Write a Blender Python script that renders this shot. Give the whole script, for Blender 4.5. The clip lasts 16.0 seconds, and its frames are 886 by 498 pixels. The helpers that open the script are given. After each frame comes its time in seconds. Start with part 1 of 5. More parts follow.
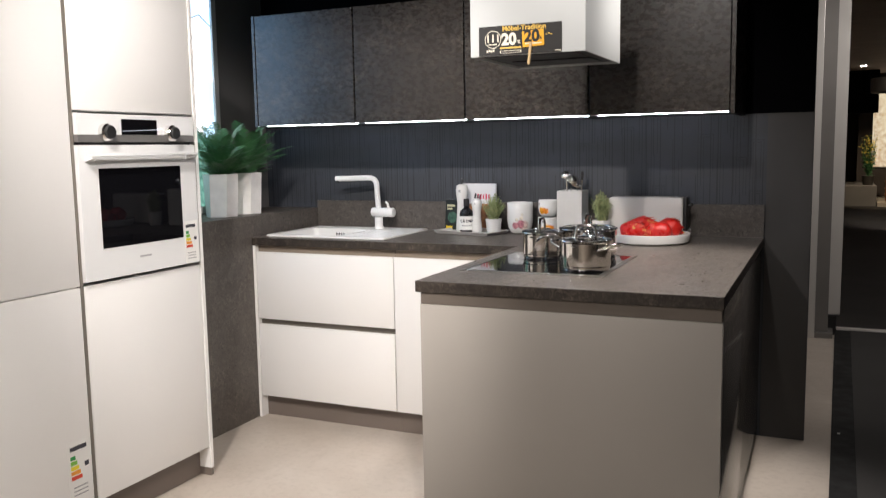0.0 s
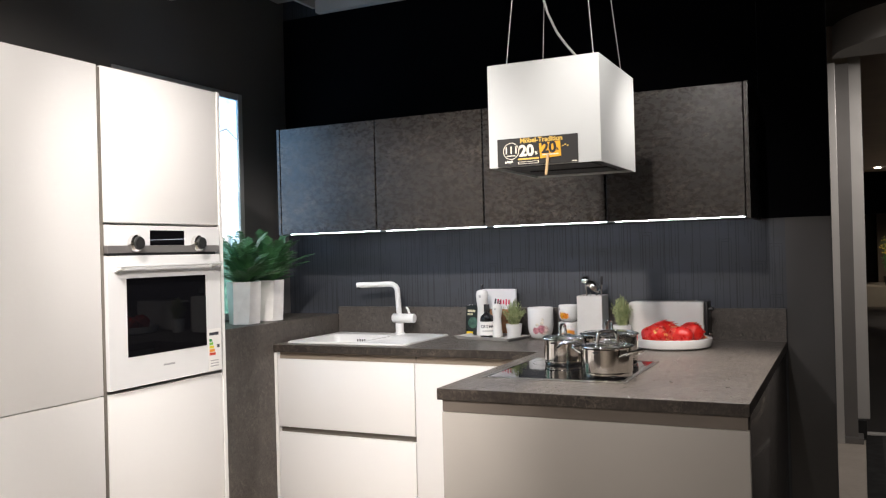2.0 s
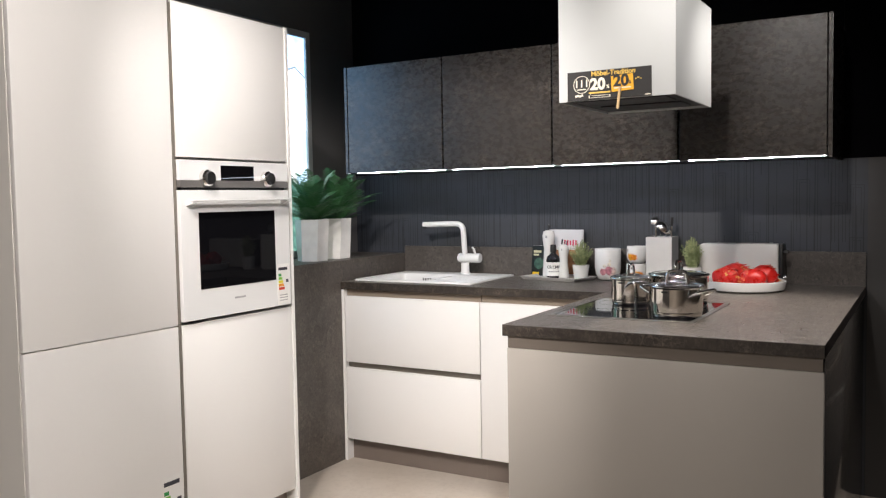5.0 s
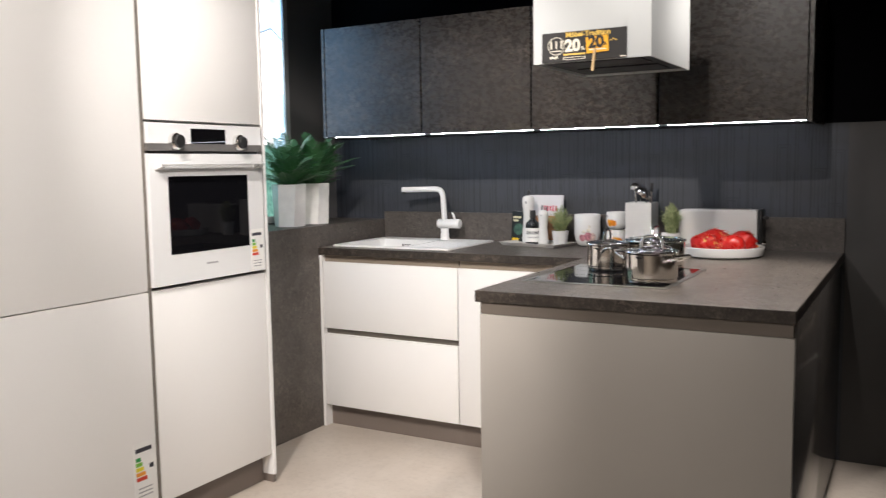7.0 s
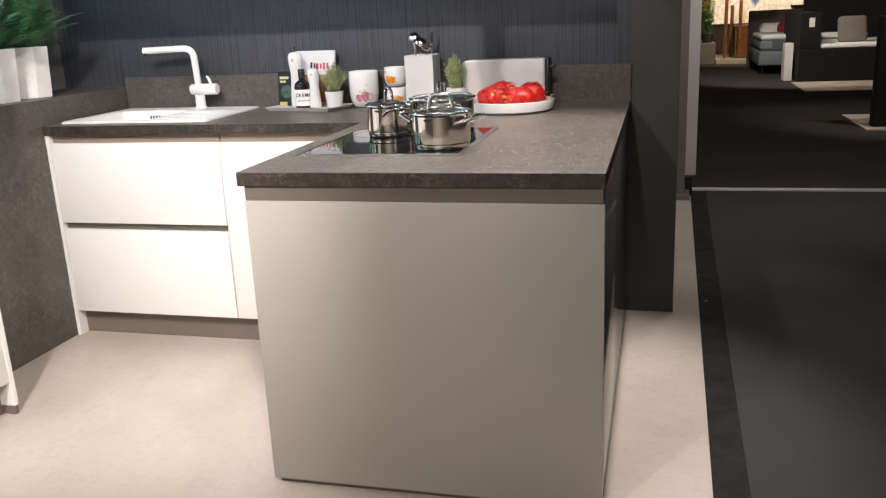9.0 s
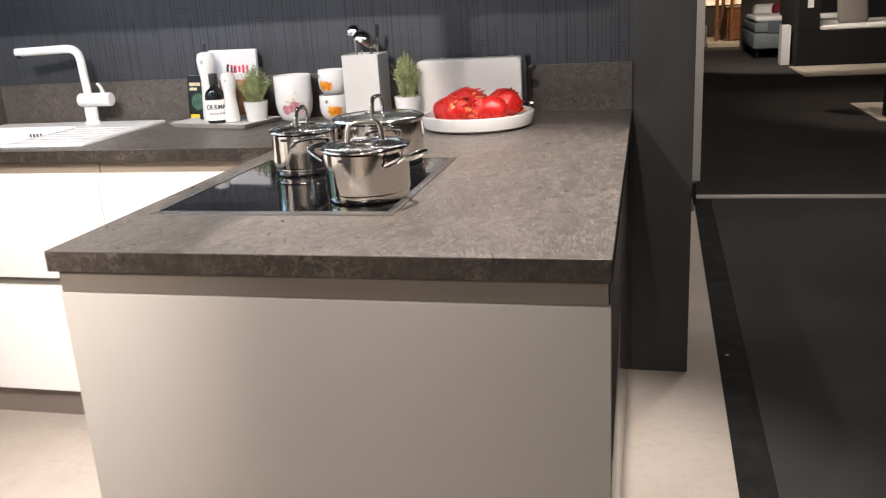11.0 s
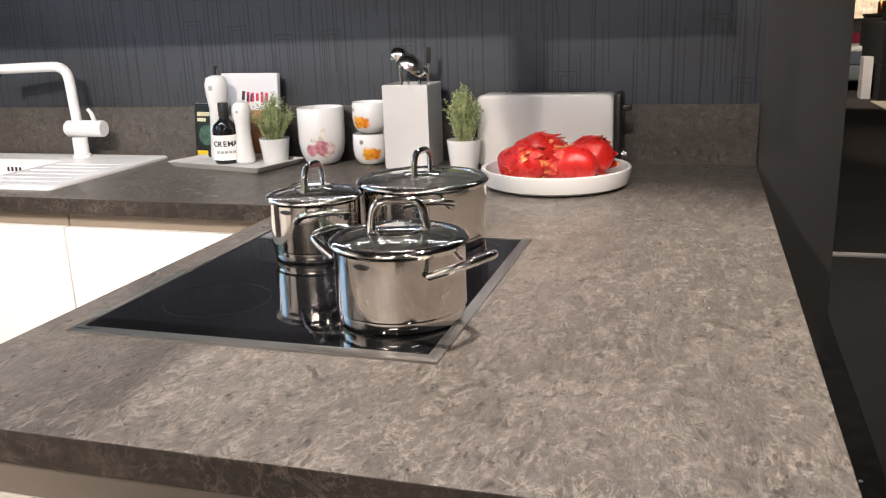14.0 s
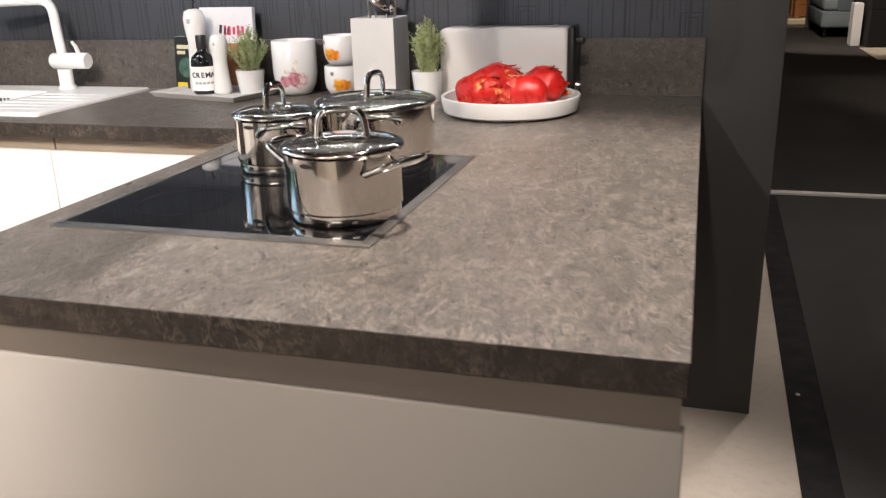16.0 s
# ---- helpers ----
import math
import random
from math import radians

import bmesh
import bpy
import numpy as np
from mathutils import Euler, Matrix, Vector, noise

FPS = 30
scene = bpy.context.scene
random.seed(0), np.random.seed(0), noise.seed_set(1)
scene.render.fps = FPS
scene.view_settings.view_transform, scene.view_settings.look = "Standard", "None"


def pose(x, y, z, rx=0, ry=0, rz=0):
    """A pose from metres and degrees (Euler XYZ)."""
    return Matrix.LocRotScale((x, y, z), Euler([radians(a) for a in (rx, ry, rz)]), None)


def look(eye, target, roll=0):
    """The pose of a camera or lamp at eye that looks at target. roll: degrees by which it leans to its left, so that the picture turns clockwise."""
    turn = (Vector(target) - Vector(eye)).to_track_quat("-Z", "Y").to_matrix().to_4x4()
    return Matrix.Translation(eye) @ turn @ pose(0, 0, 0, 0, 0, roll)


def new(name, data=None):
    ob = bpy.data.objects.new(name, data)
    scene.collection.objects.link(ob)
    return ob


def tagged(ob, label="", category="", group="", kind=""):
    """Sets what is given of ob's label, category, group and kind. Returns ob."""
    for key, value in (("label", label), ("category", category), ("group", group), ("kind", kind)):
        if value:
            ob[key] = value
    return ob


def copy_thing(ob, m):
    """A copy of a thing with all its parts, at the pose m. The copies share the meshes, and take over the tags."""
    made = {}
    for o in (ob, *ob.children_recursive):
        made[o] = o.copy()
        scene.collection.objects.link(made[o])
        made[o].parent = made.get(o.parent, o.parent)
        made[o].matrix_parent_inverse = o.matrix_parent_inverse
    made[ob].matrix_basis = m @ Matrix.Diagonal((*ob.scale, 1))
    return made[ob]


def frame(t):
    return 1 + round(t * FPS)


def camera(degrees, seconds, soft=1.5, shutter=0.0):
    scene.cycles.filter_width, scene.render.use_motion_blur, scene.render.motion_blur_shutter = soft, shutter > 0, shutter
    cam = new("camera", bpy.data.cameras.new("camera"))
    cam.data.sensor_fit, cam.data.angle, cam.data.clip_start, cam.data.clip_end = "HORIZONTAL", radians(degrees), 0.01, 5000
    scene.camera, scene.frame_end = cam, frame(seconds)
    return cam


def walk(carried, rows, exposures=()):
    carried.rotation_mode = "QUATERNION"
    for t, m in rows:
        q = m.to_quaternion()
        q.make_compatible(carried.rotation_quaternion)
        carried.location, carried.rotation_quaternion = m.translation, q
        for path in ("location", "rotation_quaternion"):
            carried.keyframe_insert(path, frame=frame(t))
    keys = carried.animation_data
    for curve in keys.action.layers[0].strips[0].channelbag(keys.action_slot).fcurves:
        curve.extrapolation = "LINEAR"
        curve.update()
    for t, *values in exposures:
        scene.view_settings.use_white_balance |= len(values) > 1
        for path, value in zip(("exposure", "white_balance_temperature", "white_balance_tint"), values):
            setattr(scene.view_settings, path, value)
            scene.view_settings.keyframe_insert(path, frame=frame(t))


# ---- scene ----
cam = camera(55.4, 16.0, soft=1.2, shutter=0.5)
PATH = [
    (0, (0.253, -4.125, 1.344), (-0.569, -2.317, 1.108), -1.0),
    (0.5, (0.254, -4.13, 1.354), (-0.582, -2.32, 1.194), -1.1),
    (1, (0.257, -4.134, 1.354), (-0.588, -2.322, 1.289), -1.3),
    (1.5, (0.256, -4.14, 1.358), (-0.597, -2.331, 1.335), -1.3),
    (2, (0.259, -4.153, 1.36), (-0.605, -2.349, 1.368), -1.5),
    (2.5, (0.258, -4.14, 1.358), (-0.619, -2.343, 1.382), -1.4),
    (3, (0.252, -4.148, 1.354), (-0.647, -2.362, 1.381), -1.4),
    (3.5, (0.25, -4.151, 1.346), (-0.677, -2.379, 1.366), -1.3),
    (4, (0.242, -4.154, 1.334), (-0.714, -2.397, 1.32), -1.2),
    (4.5, (0.235, -4.159, 1.325), (-0.744, -2.417, 1.245), -1.1),
    (4.7, (0.241, -4.152, 1.326), (-0.753, -2.419, 1.23), -1.1),
    (6.8, (0.262, -4.093, 1.327), (-0.735, -2.369, 1.134), -0.7),
    (7, (0.281, -4.078, 1.318), (-0.699, -2.346, 1.122), -0.9),
    (7.5, (0.313, -4.051, 1.308), (-0.546, -2.263, 1.05), -2.5),
    (8, (0.258, -3.967, 1.29), (-0.473, -2.152, 0.874), -2.8),
    (8.5, (0.191, -3.839, 1.298), (-0.374, -1.986, 0.803), -2.3),
    (8.7, (0.159, -3.781, 1.299), (-0.344, -1.918, 0.774), -2.3),
    (10.8, (0.06, -2.919, 1.298), (-0.412, -1.06, 0.732), -3.3),
    (11, (0.047, -2.859, 1.299), (-0.419, -1.0, 0.726), -3.4),
    (11.5, (0.031, -2.643, 1.293), (-0.433, -0.783, 0.725), -3.3),
    (12, (0.03, -2.459, 1.294), (-0.448, -0.601, 0.727), -3.1),
    (12.5, (0.001, -2.363, 1.29), (-0.488, -0.507, 0.727), -2.9),
    (13, (-0.069, -2.306, 1.297), (-0.595, -0.457, 0.747), -2.4),
    (13.5, (-0.118, -2.267, 1.294), (-0.676, -0.422, 0.762), -2.1),
    (14, (-0.137, -2.244, 1.29), (-0.71, -0.401, 0.766), -2.0),
    (14.5, (-0.132, -2.239, 1.287), (-0.709, -0.397, 0.761), -1.8),
    (15, (-0.114, -2.257, 1.285), (-0.681, -0.416, 0.748), -1.7),
    (15.5, (-0.085, -2.293, 1.275), (-0.639, -0.466, 0.678), -1.7),
    (16, (-0.01, -2.376, 1.264), (-0.566, -0.564, 0.625), -1.7),
]
walk(cam, [(t, look(eye, target, roll)) for t, eye, target, roll in PATH], exposures=[(0, 0.86, 6500, 13), (1, 0.94, 6500, 13), (3.5, 0.96, 6500, 13), (4.7, 0.86, 6500, 13), (7.0, 0.89, 6520, 13), (8.5, 1.2, 6550, 14), (11, 1.47, 6620, 14.5), (12, 1.54, 6660, 14.5), (12.5, 1.54, 6690, 14.5), (13.5, 1.38, 6750, 14.5), (16, 1.36, 6820, 15)])

# ---- light ----
world = bpy.data.worlds.new("indoors")
scene.world = world
world.use_nodes = True
world.node_tree.nodes["Background"].inputs[0].default_value = (0.9, 0.95, 1.0, 1)
world.node_tree.nodes["Background"].inputs[1].default_value = 0.008


def spot(name, eye, target, watts, size=80, blend=0.6, color=(1.0, 0.945, 0.885), radius=0.04):
    d = bpy.data.lights.new(name, 'SPOT')
    d.energy, d.color, d.spot_size, d.spot_blend, d.shadow_soft_size = watts, color, radians(size), blend, radius
    ob = new(name, d)
    ob.matrix_world = look(eye, target)
    return ob


def panel_lamp(name, eye, target, watts, sx, sy, color=(1.0, 0.95, 0.89)):
    d = bpy.data.lights.new(name, 'AREA')
    d.energy, d.color, d.shape, d.size, d.size_y = watts, color, 'RECTANGLE', sx, sy
    ob = new(name, d)
    ob.matrix_world = look(eye, target)
    return ob


# ceiling spots of the showroom, over and behind the walk
spot("ceiling_spot", (-0.267, -2.96, 2.78), (-0.80, -0.46, 1.42), 56, 46, 0.8)
spot("ceiling_spot", (0.0, -0.95, 2.78), (-0.20, -1.12, 0.9), 120, 54, 0.75)
spot("ceiling_spot", (0.10, -2.05, 2.78), (-0.60, -1.05, 0.9), 38, 46, 0.7)
spot("ceiling_spot", (0.15, -3.55, 2.78), (-2.1, -2.28, 0.85), 152, 64)
spot("ceiling_spot", (-1.2, -3.1, 2.78), (-1.8, -0.5, 0.6), 136, 58, 0.6, (1.0, 0.95, 0.90))
spot("ceiling_spot", (-1.3, -4.0, 2.78), (-0.70, -1.64, 0.30), 70, 62, 0.8)
# added, unseen lamp that brightens the sliding door and the bulkhead
spot("ceiling_spot", (1.1, 0.9, 2.62), (0.45, 2.3, 0.9), 50, 110, 0.9)
spot("ceiling_spot", (0.80, 1.45, 2.78), (0.36, -0.35, 0.0), 30, 52, 0.8)
# soft fill lamps, unseen and added below the ceiling behind the camera
panel_lamp("ceiling_fill", (-0.4, -6.2, 2.9), (-0.4, -6.6, 0), 36, 1.6, 0.3)
panel_lamp("ceiling_fill", (2.4, -4.4, 2.9), (2.8, -4.4, 0), 6, 0.3, 1.6)
# lamps of the neighbouring showroom, the first an unseen panel added as fill
panel_lamp("hall_fill", (1.8, 8.0, 2.9), (1.8, 8.0, 0), 66, 1.0, 5.0, (1.0, 0.89, 0.78))
spot("hall_spot", (2.0, 14.6, 2.9), (1.9, 16.6, 0.4), 220, 70, 0.6, (1.0, 0.8, 0.55))
spot("hall_spot", (1.2, 9.8, 2.9), (2.3, 11.8, 0.4), 260, 70, 0.6, (1.0, 0.9, 0.78))
spot("hall_spot", (2.9, 5.0, 2.9), (2.7, 6.3, 0.0), 110, 60, 0.6, (1.0, 0.88, 0.74))


# ---- materials ----
class Mat:
    """A short way to write a node material."""

    def __init__(self, name, color=(0.5, 0.5, 0.5), rough=0.5, metal=0.0, **more):
        self.m = bpy.data.materials.new(name)
        self.m.use_nodes = True
        self.t = self.m.node_tree
        self.b = self.t.nodes["Principled BSDF"]
        self.set("Base Color", (*color, 1))
        self.set("Roughness", rough)
        self.set("Metallic", metal)
        for k, v in more.items():
            self.set(k.replace("_", " "), v)

    def set(self, key, value):
        self.b.inputs[key].default_value = value

    def node(self, kind, **ins):
        n = self.t.nodes.new(kind)
        for k, v in ins.items():
            n.inputs[k.replace("_", " ")].default_value = v
        return n

    def link(self, a, b):
        self.t.links.new(a, b)

    def coords(self, scale=(1, 1, 1), what="Object", turn=(0, 0, 0)):
        c = self.t.nodes.new("ShaderNodeTexCoord")
        mp = self.t.nodes.new("ShaderNodeMapping")
        mp.inputs["Scale"].default_value = scale
        mp.inputs["Rotation"].default_value = turn
        self.link(c.outputs[what], mp.inputs["Vector"])
        return mp.outputs[0]

    def noise(self, vec, scale, detail=6, rough=0.6, dist=0.0):
        n = self.node("ShaderNodeTexNoise", Scale=scale, Detail=detail, Roughness=rough, Distortion=dist)
        self.link(vec, n.inputs["Vector"])
        return n.outputs["Fac"]

    def ramp(self, fac, *stops):
        r = self.t.nodes.new("ShaderNodeValToRGB")
        els = r.color_ramp.elements
        while len(els) < len(stops):
            els.new(0.5)
        for e, (p, c) in zip(els, stops):
            e.position = p
            e.color = (*c, 1) if isinstance(c, tuple) else (c, c, c, 1)
        self.link(fac, r.inputs[0])
        return r.outputs[0]

    def mix(self, fac, a, b, mode='MIX'):
        n = self.t.nodes.new("ShaderNodeMix")
        n.data_type, n.blend_type = 'RGBA', mode
        for sock, v in ((n.inputs[0], fac), (n.inputs[6], a), (n.inputs[7], b)):
            if isinstance(v, (int, float)):
                sock.default_value = v if sock is n.inputs[0] else (v, v, v, 1)
            elif isinstance(v, tuple):
                sock.default_value = (*v, 1)
            else:
                self.link(v, sock)
        return n.outputs[2]

    def math(self, op, a, b=0.0):
        n = self.t.nodes.new("ShaderNodeMath")
        n.operation = op
        for sock, v in zip(n.inputs, (a, b)):
            if isinstance(v, (int, float)):
                sock.default_value = v
            else:
                self.link(v, sock)
        return n.outputs[0]

    def color(self, out):
        self.link(out, self.b.inputs["Base Color"])
        return self

    def rough(self, out):
        self.link(out, self.b.inputs["Roughness"])
        return self

    def bump(self, out, strength=0.2, dist=0.002):
        n = self.node("ShaderNodeBump", Strength=strength, Distance=dist)
        self.link(out, n.inputs["Height"])
        self.link(n.outputs[0], self.b.inputs["Normal"])
        return self


def paint(name, color, rough=0.5, vary=0.08, scale=3.0, grain=220.0, bump=0.05, **more):
    """A painted or lacquered surface: faint cloudy change of tone and a fine grain."""
    m = Mat(name, color, rough, **more)
    v = m.coords()
    cloud = m.noise(v, scale, 4)
    lo, hi = tuple(c * (1 - vary) for c in color), tuple(min(1, c * (1 + vary)) for c in color)
    m.color(m.ramp(cloud, (0.3, lo), (0.7, hi)))
    fine = m.noise(v, grain, 2)
    m.rough(m.ramp(m.noise(v, scale * 4, 5), (0.3, max(0.02, rough * 0.88)), (0.7, min(1, rough * 1.12))))
    if bump:
        m.bump(fine, bump, 0.001)
    return m.m


def stone(name, dark, mid, light, rough, flake=1.0, fine=1.0, relief_depth=0.30, blotch=0.60, pit=0.7, stretch=(1, 1, 1), turn=(0, 0, 0), even=0.08, grain=0.16):
    """Slate-like laminate: cloudy ground, short pale fibres, dark pits, a fine grain and a scaly relief."""
    m = Mat(name, mid, rough)
    v = m.coords(stretch, "Object", turn)
    cloud = m.noise(v, 3.0, 5, 0.6)
    base = m.ramp(cloud, (0.33, dark), (0.66, mid))
    warp = m.node("ShaderNodeTexNoise", Scale=9.0 * fine, Detail=3.0)
    m.link(v, warp.inputs["Vector"])
    bent = m.t.nodes.new("ShaderNodeVectorMath")
    bent.operation = 'MULTIPLY_ADD'
    m.link(warp.outputs["Color"], bent.inputs[0])
    bent.inputs[1].default_value = (0.10 / fine, 0.10 / fine, 0.10 / fine)
    m.link(v, bent.inputs[2])
    ridges = []
    for scale, seed in ((30 * fine, 0.0), (52 * fine, 7.3)):
        n = m.node("ShaderNodeTexNoise", Scale=scale, Detail=4.0, Roughness=0.58, Distortion=0.3)
        off = m.t.nodes.new("ShaderNodeVectorMath")
        off.inputs[1].default_value = (seed, seed, seed)
        m.link(bent.outputs[0], off.inputs[0])
        m.link(off.outputs[0], n.inputs["Vector"])
        ridges.append(m.math('ABSOLUTE', m.math('SUBTRACT', n.outputs["Fac"], 0.5)))
    fibre = m.ramp(m.math('MINIMUM', ridges[0], ridges[1]), (0.0, 1.0), (0.018, 0.55), (0.045, 0.0))
    patchy = m.ramp(m.noise(v, 7.0, 5, 0.65), (0.40, even), (0.62, 1.0))
    gate = m.ramp(m.noise(v, 34 * fine, 4, 0.7), (0.42, 0.0), (0.58, 1.0))
    mask = m.math('MULTIPLY', m.math('MULTIPLY', fibre, patchy), m.math('MULTIPLY', gate, flake))
    blot = m.ramp(m.noise(v, 22 * fine, 7, 0.72), (0.44, 0.0), (0.66, blotch))
    col = m.mix(m.math('MULTIPLY', blot, flake), base, tuple(0.5 * (a + b) for a, b in zip(mid, light)))
    col = m.mix(mask, col, light)
    pits = m.ramp(m.noise(bent.outputs[0], 58 * fine, 6, 0.72), (0.34, 1.0), (0.45, 0.0))
    col = m.mix(m.math('MULTIPLY', pits, pit), col, tuple(c * 0.4 for c in dark))
    col = m.mix(m.math('ADD', 1.0, 0.0), col, m.ramp(m.noise(v, 150 * fine, 3, 0.6), (0.30, 1.0 - grain), (0.70, 1.0)), 'MULTIPLY')
    m.color(col)
    m.rough(m.ramp(m.noise(v, 60, 5, 0.7), (0.3, rough * 1.25), (0.7, rough * 0.75)))
    relief = m.math('ADD', m.noise(bent.outputs[0], 75 * fine, 6, 0.7), m.math('MULTIPLY', mask, 0.35))
    m.bump(relief, relief_depth, 0.0025)
    return m.m


PALE_WALL = paint("pale_beige_wall", (0.55, 0.50, 0.44), 0.7, 0.05)
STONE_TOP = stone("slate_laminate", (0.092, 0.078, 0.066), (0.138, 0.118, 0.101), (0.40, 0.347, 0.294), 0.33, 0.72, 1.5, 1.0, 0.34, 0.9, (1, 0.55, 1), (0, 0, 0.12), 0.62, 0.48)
# darker slate copy: the side faces' weaker light is put into its colour
STONE_EDGE_SHADED = stone("slate_laminate_shaded_edge", (0.015, 0.0105, 0.008), (0.032, 0.0245, 0.0192), (0.17, 0.137, 0.108), 0.5, 0.8, 1.2, 0.35, 0.30, 0.7, (1, 1, 1), (0, 0, 0), 0.30, 0.25)
STONE_DOOR = stone("slate_laminate_dark", (0.024, 0.0195, 0.0165), (0.036, 0.0295, 0.0250), (0.17, 0.142, 0.118), 0.28, 0.8, 1.1, 0.26, 0.08, 0.25, (0.6, 1, 1), (0, 0.45, 0), 0.25, 0.15)
STONE_LEDGE = stone("slate_laminate_ledge", (0.066, 0.056, 0.049), (0.116, 0.100, 0.088), (0.24, 0.205, 0.176), 0.5, 0.6, 1.2, 0.35, 0.30, 0.8, (1, 1, 1), (0, 0, 0), 0.30, 0.30)
WHITE_FRONT = paint("matt_white_lacquer", (0.80, 0.785, 0.76), 0.52, 0.015, 1.5, 300, 0.03)
WHITE_BODY = paint("white_carcase", (0.76, 0.74, 0.70), 0.45, 0.02)
GREIGE = paint("greige_lacquer", (0.36, 0.335, 0.30), 0.40, 0.03, 1.5, 260, 0.04)
GREIGE_GRIP = paint("greige_grip_profile", (0.17, 0.15, 0.125), 0.45, 0.05)
DARK_GRIP = paint("dark_taupe_groove", (0.125, 0.104, 0.086), 0.5, 0.06)
GRIP_TAN = paint("tan_grip_profile", (0.25, 0.20, 0.152), 0.4, 0.05)
GLOSS_SIDE = paint("dark_gloss_panel", (0.10, 0.090, 0.082), 0.12, 0.03, 1.2, 50, 0.0)
PLINTH = paint("taupe_plinth", (0.16, 0.13, 0.11), 0.4, 0.06)
BLACK_GAP = paint("black_shadow_gap", (0.004, 0.004, 0.004), 0.6, 0.1)
DARK_WALL = paint("charcoal_wall_paint", (0.120, 0.114, 0.110), 0.75, 0.10, 2.0, 90, 0.25)
# near black for the soffit, and for the upper wall's missing spot light
BLACK_WALL = paint("wall_shade_and_soffit_black", (0.0028, 0.0028, 0.0038), 0.95, 0.12, 2.0, 90, 0.2, Specular_IOR_Level=0.04)
CEIL_DARK = paint("brown_dark_ceiling", (0.05, 0.042, 0.037), 0.8, 0.15)
CEIL_WHITE = paint("white_ceiling_panel", (0.55, 0.53, 0.50), 0.7, 0.05)
ALU = paint("brushed_aluminium", (0.60, 0.58, 0.55), 0.38, 0.05, 2.0, 300, 0.05, Metallic=0.35)
ALU_DARK = paint("grey_metal_panel", (0.20, 0.19, 0.18), 0.4, 0.06, Metallic=0.4)
CERAMIC = paint("white_glazed_ceramic", (0.70, 0.69, 0.67), 0.16, 0.02, 6, 60, 0.0)
STONEWARE = paint("pale_grey_stoneware", (0.57, 0.555, 0.53), 0.5, 0.04, 12, 260, 0.1)
SINK_WHITE = paint("white_granite_composite", (0.82, 0.81, 0.79), 0.35, 0.02, 8, 400, 0.08)
OVEN_WHITE = paint("white_oven_glass", (0.74, 0.74, 0.73), 0.12, 0.01, 2, 50, 0.0)
HOOD_WHITE = paint("white_powder_coat", (0.545, 0.565, 0.56), 0.75, 0.015, 2, 400, 0.04)
CHROME = Mat("polished_chrome", (0.82, 0.81, 0.79), 0.06, 1.0).m
BLACK_GLASS = Mat("black_glass", (0.006, 0.006, 0.007), 0.035, 0.0, IOR=1.5).m
BLACK_PLASTIC = paint("black_plastic", (0.015, 0.015, 0.015), 0.35, 0.1)
DISPLAY = Mat("dark_display", (0.004, 0.004, 0.005), 0.012, Specular_IOR_Level=0.17).m


def steel(name, rough, tone=1.0):
    m = Mat(name, (0.72 * tone, 0.685 * tone, 0.64 * tone), rough, 1.0)
    streak = m.noise(m.coords((1, 1, 60)), 14, 3)
    m.rough(m.ramp(streak, (0.3, rough * 0.8), (0.7, rough * 1.35)))
    m.bump(streak, 0.03, 0.0005)
    return m.m


STEEL = steel("brushed_steel", 0.085, 1.06)
STEEL_SOFT = steel("soft_polished_steel", 0.13, 1.3)
# steel with the shade inside a covered pot put into its tone
POT_INSIDE = steel("shaded_steel_inside", 0.4, 0.28)
STEEL_FRAME = steel("brushed_steel_frame", 0.34, 0.46)


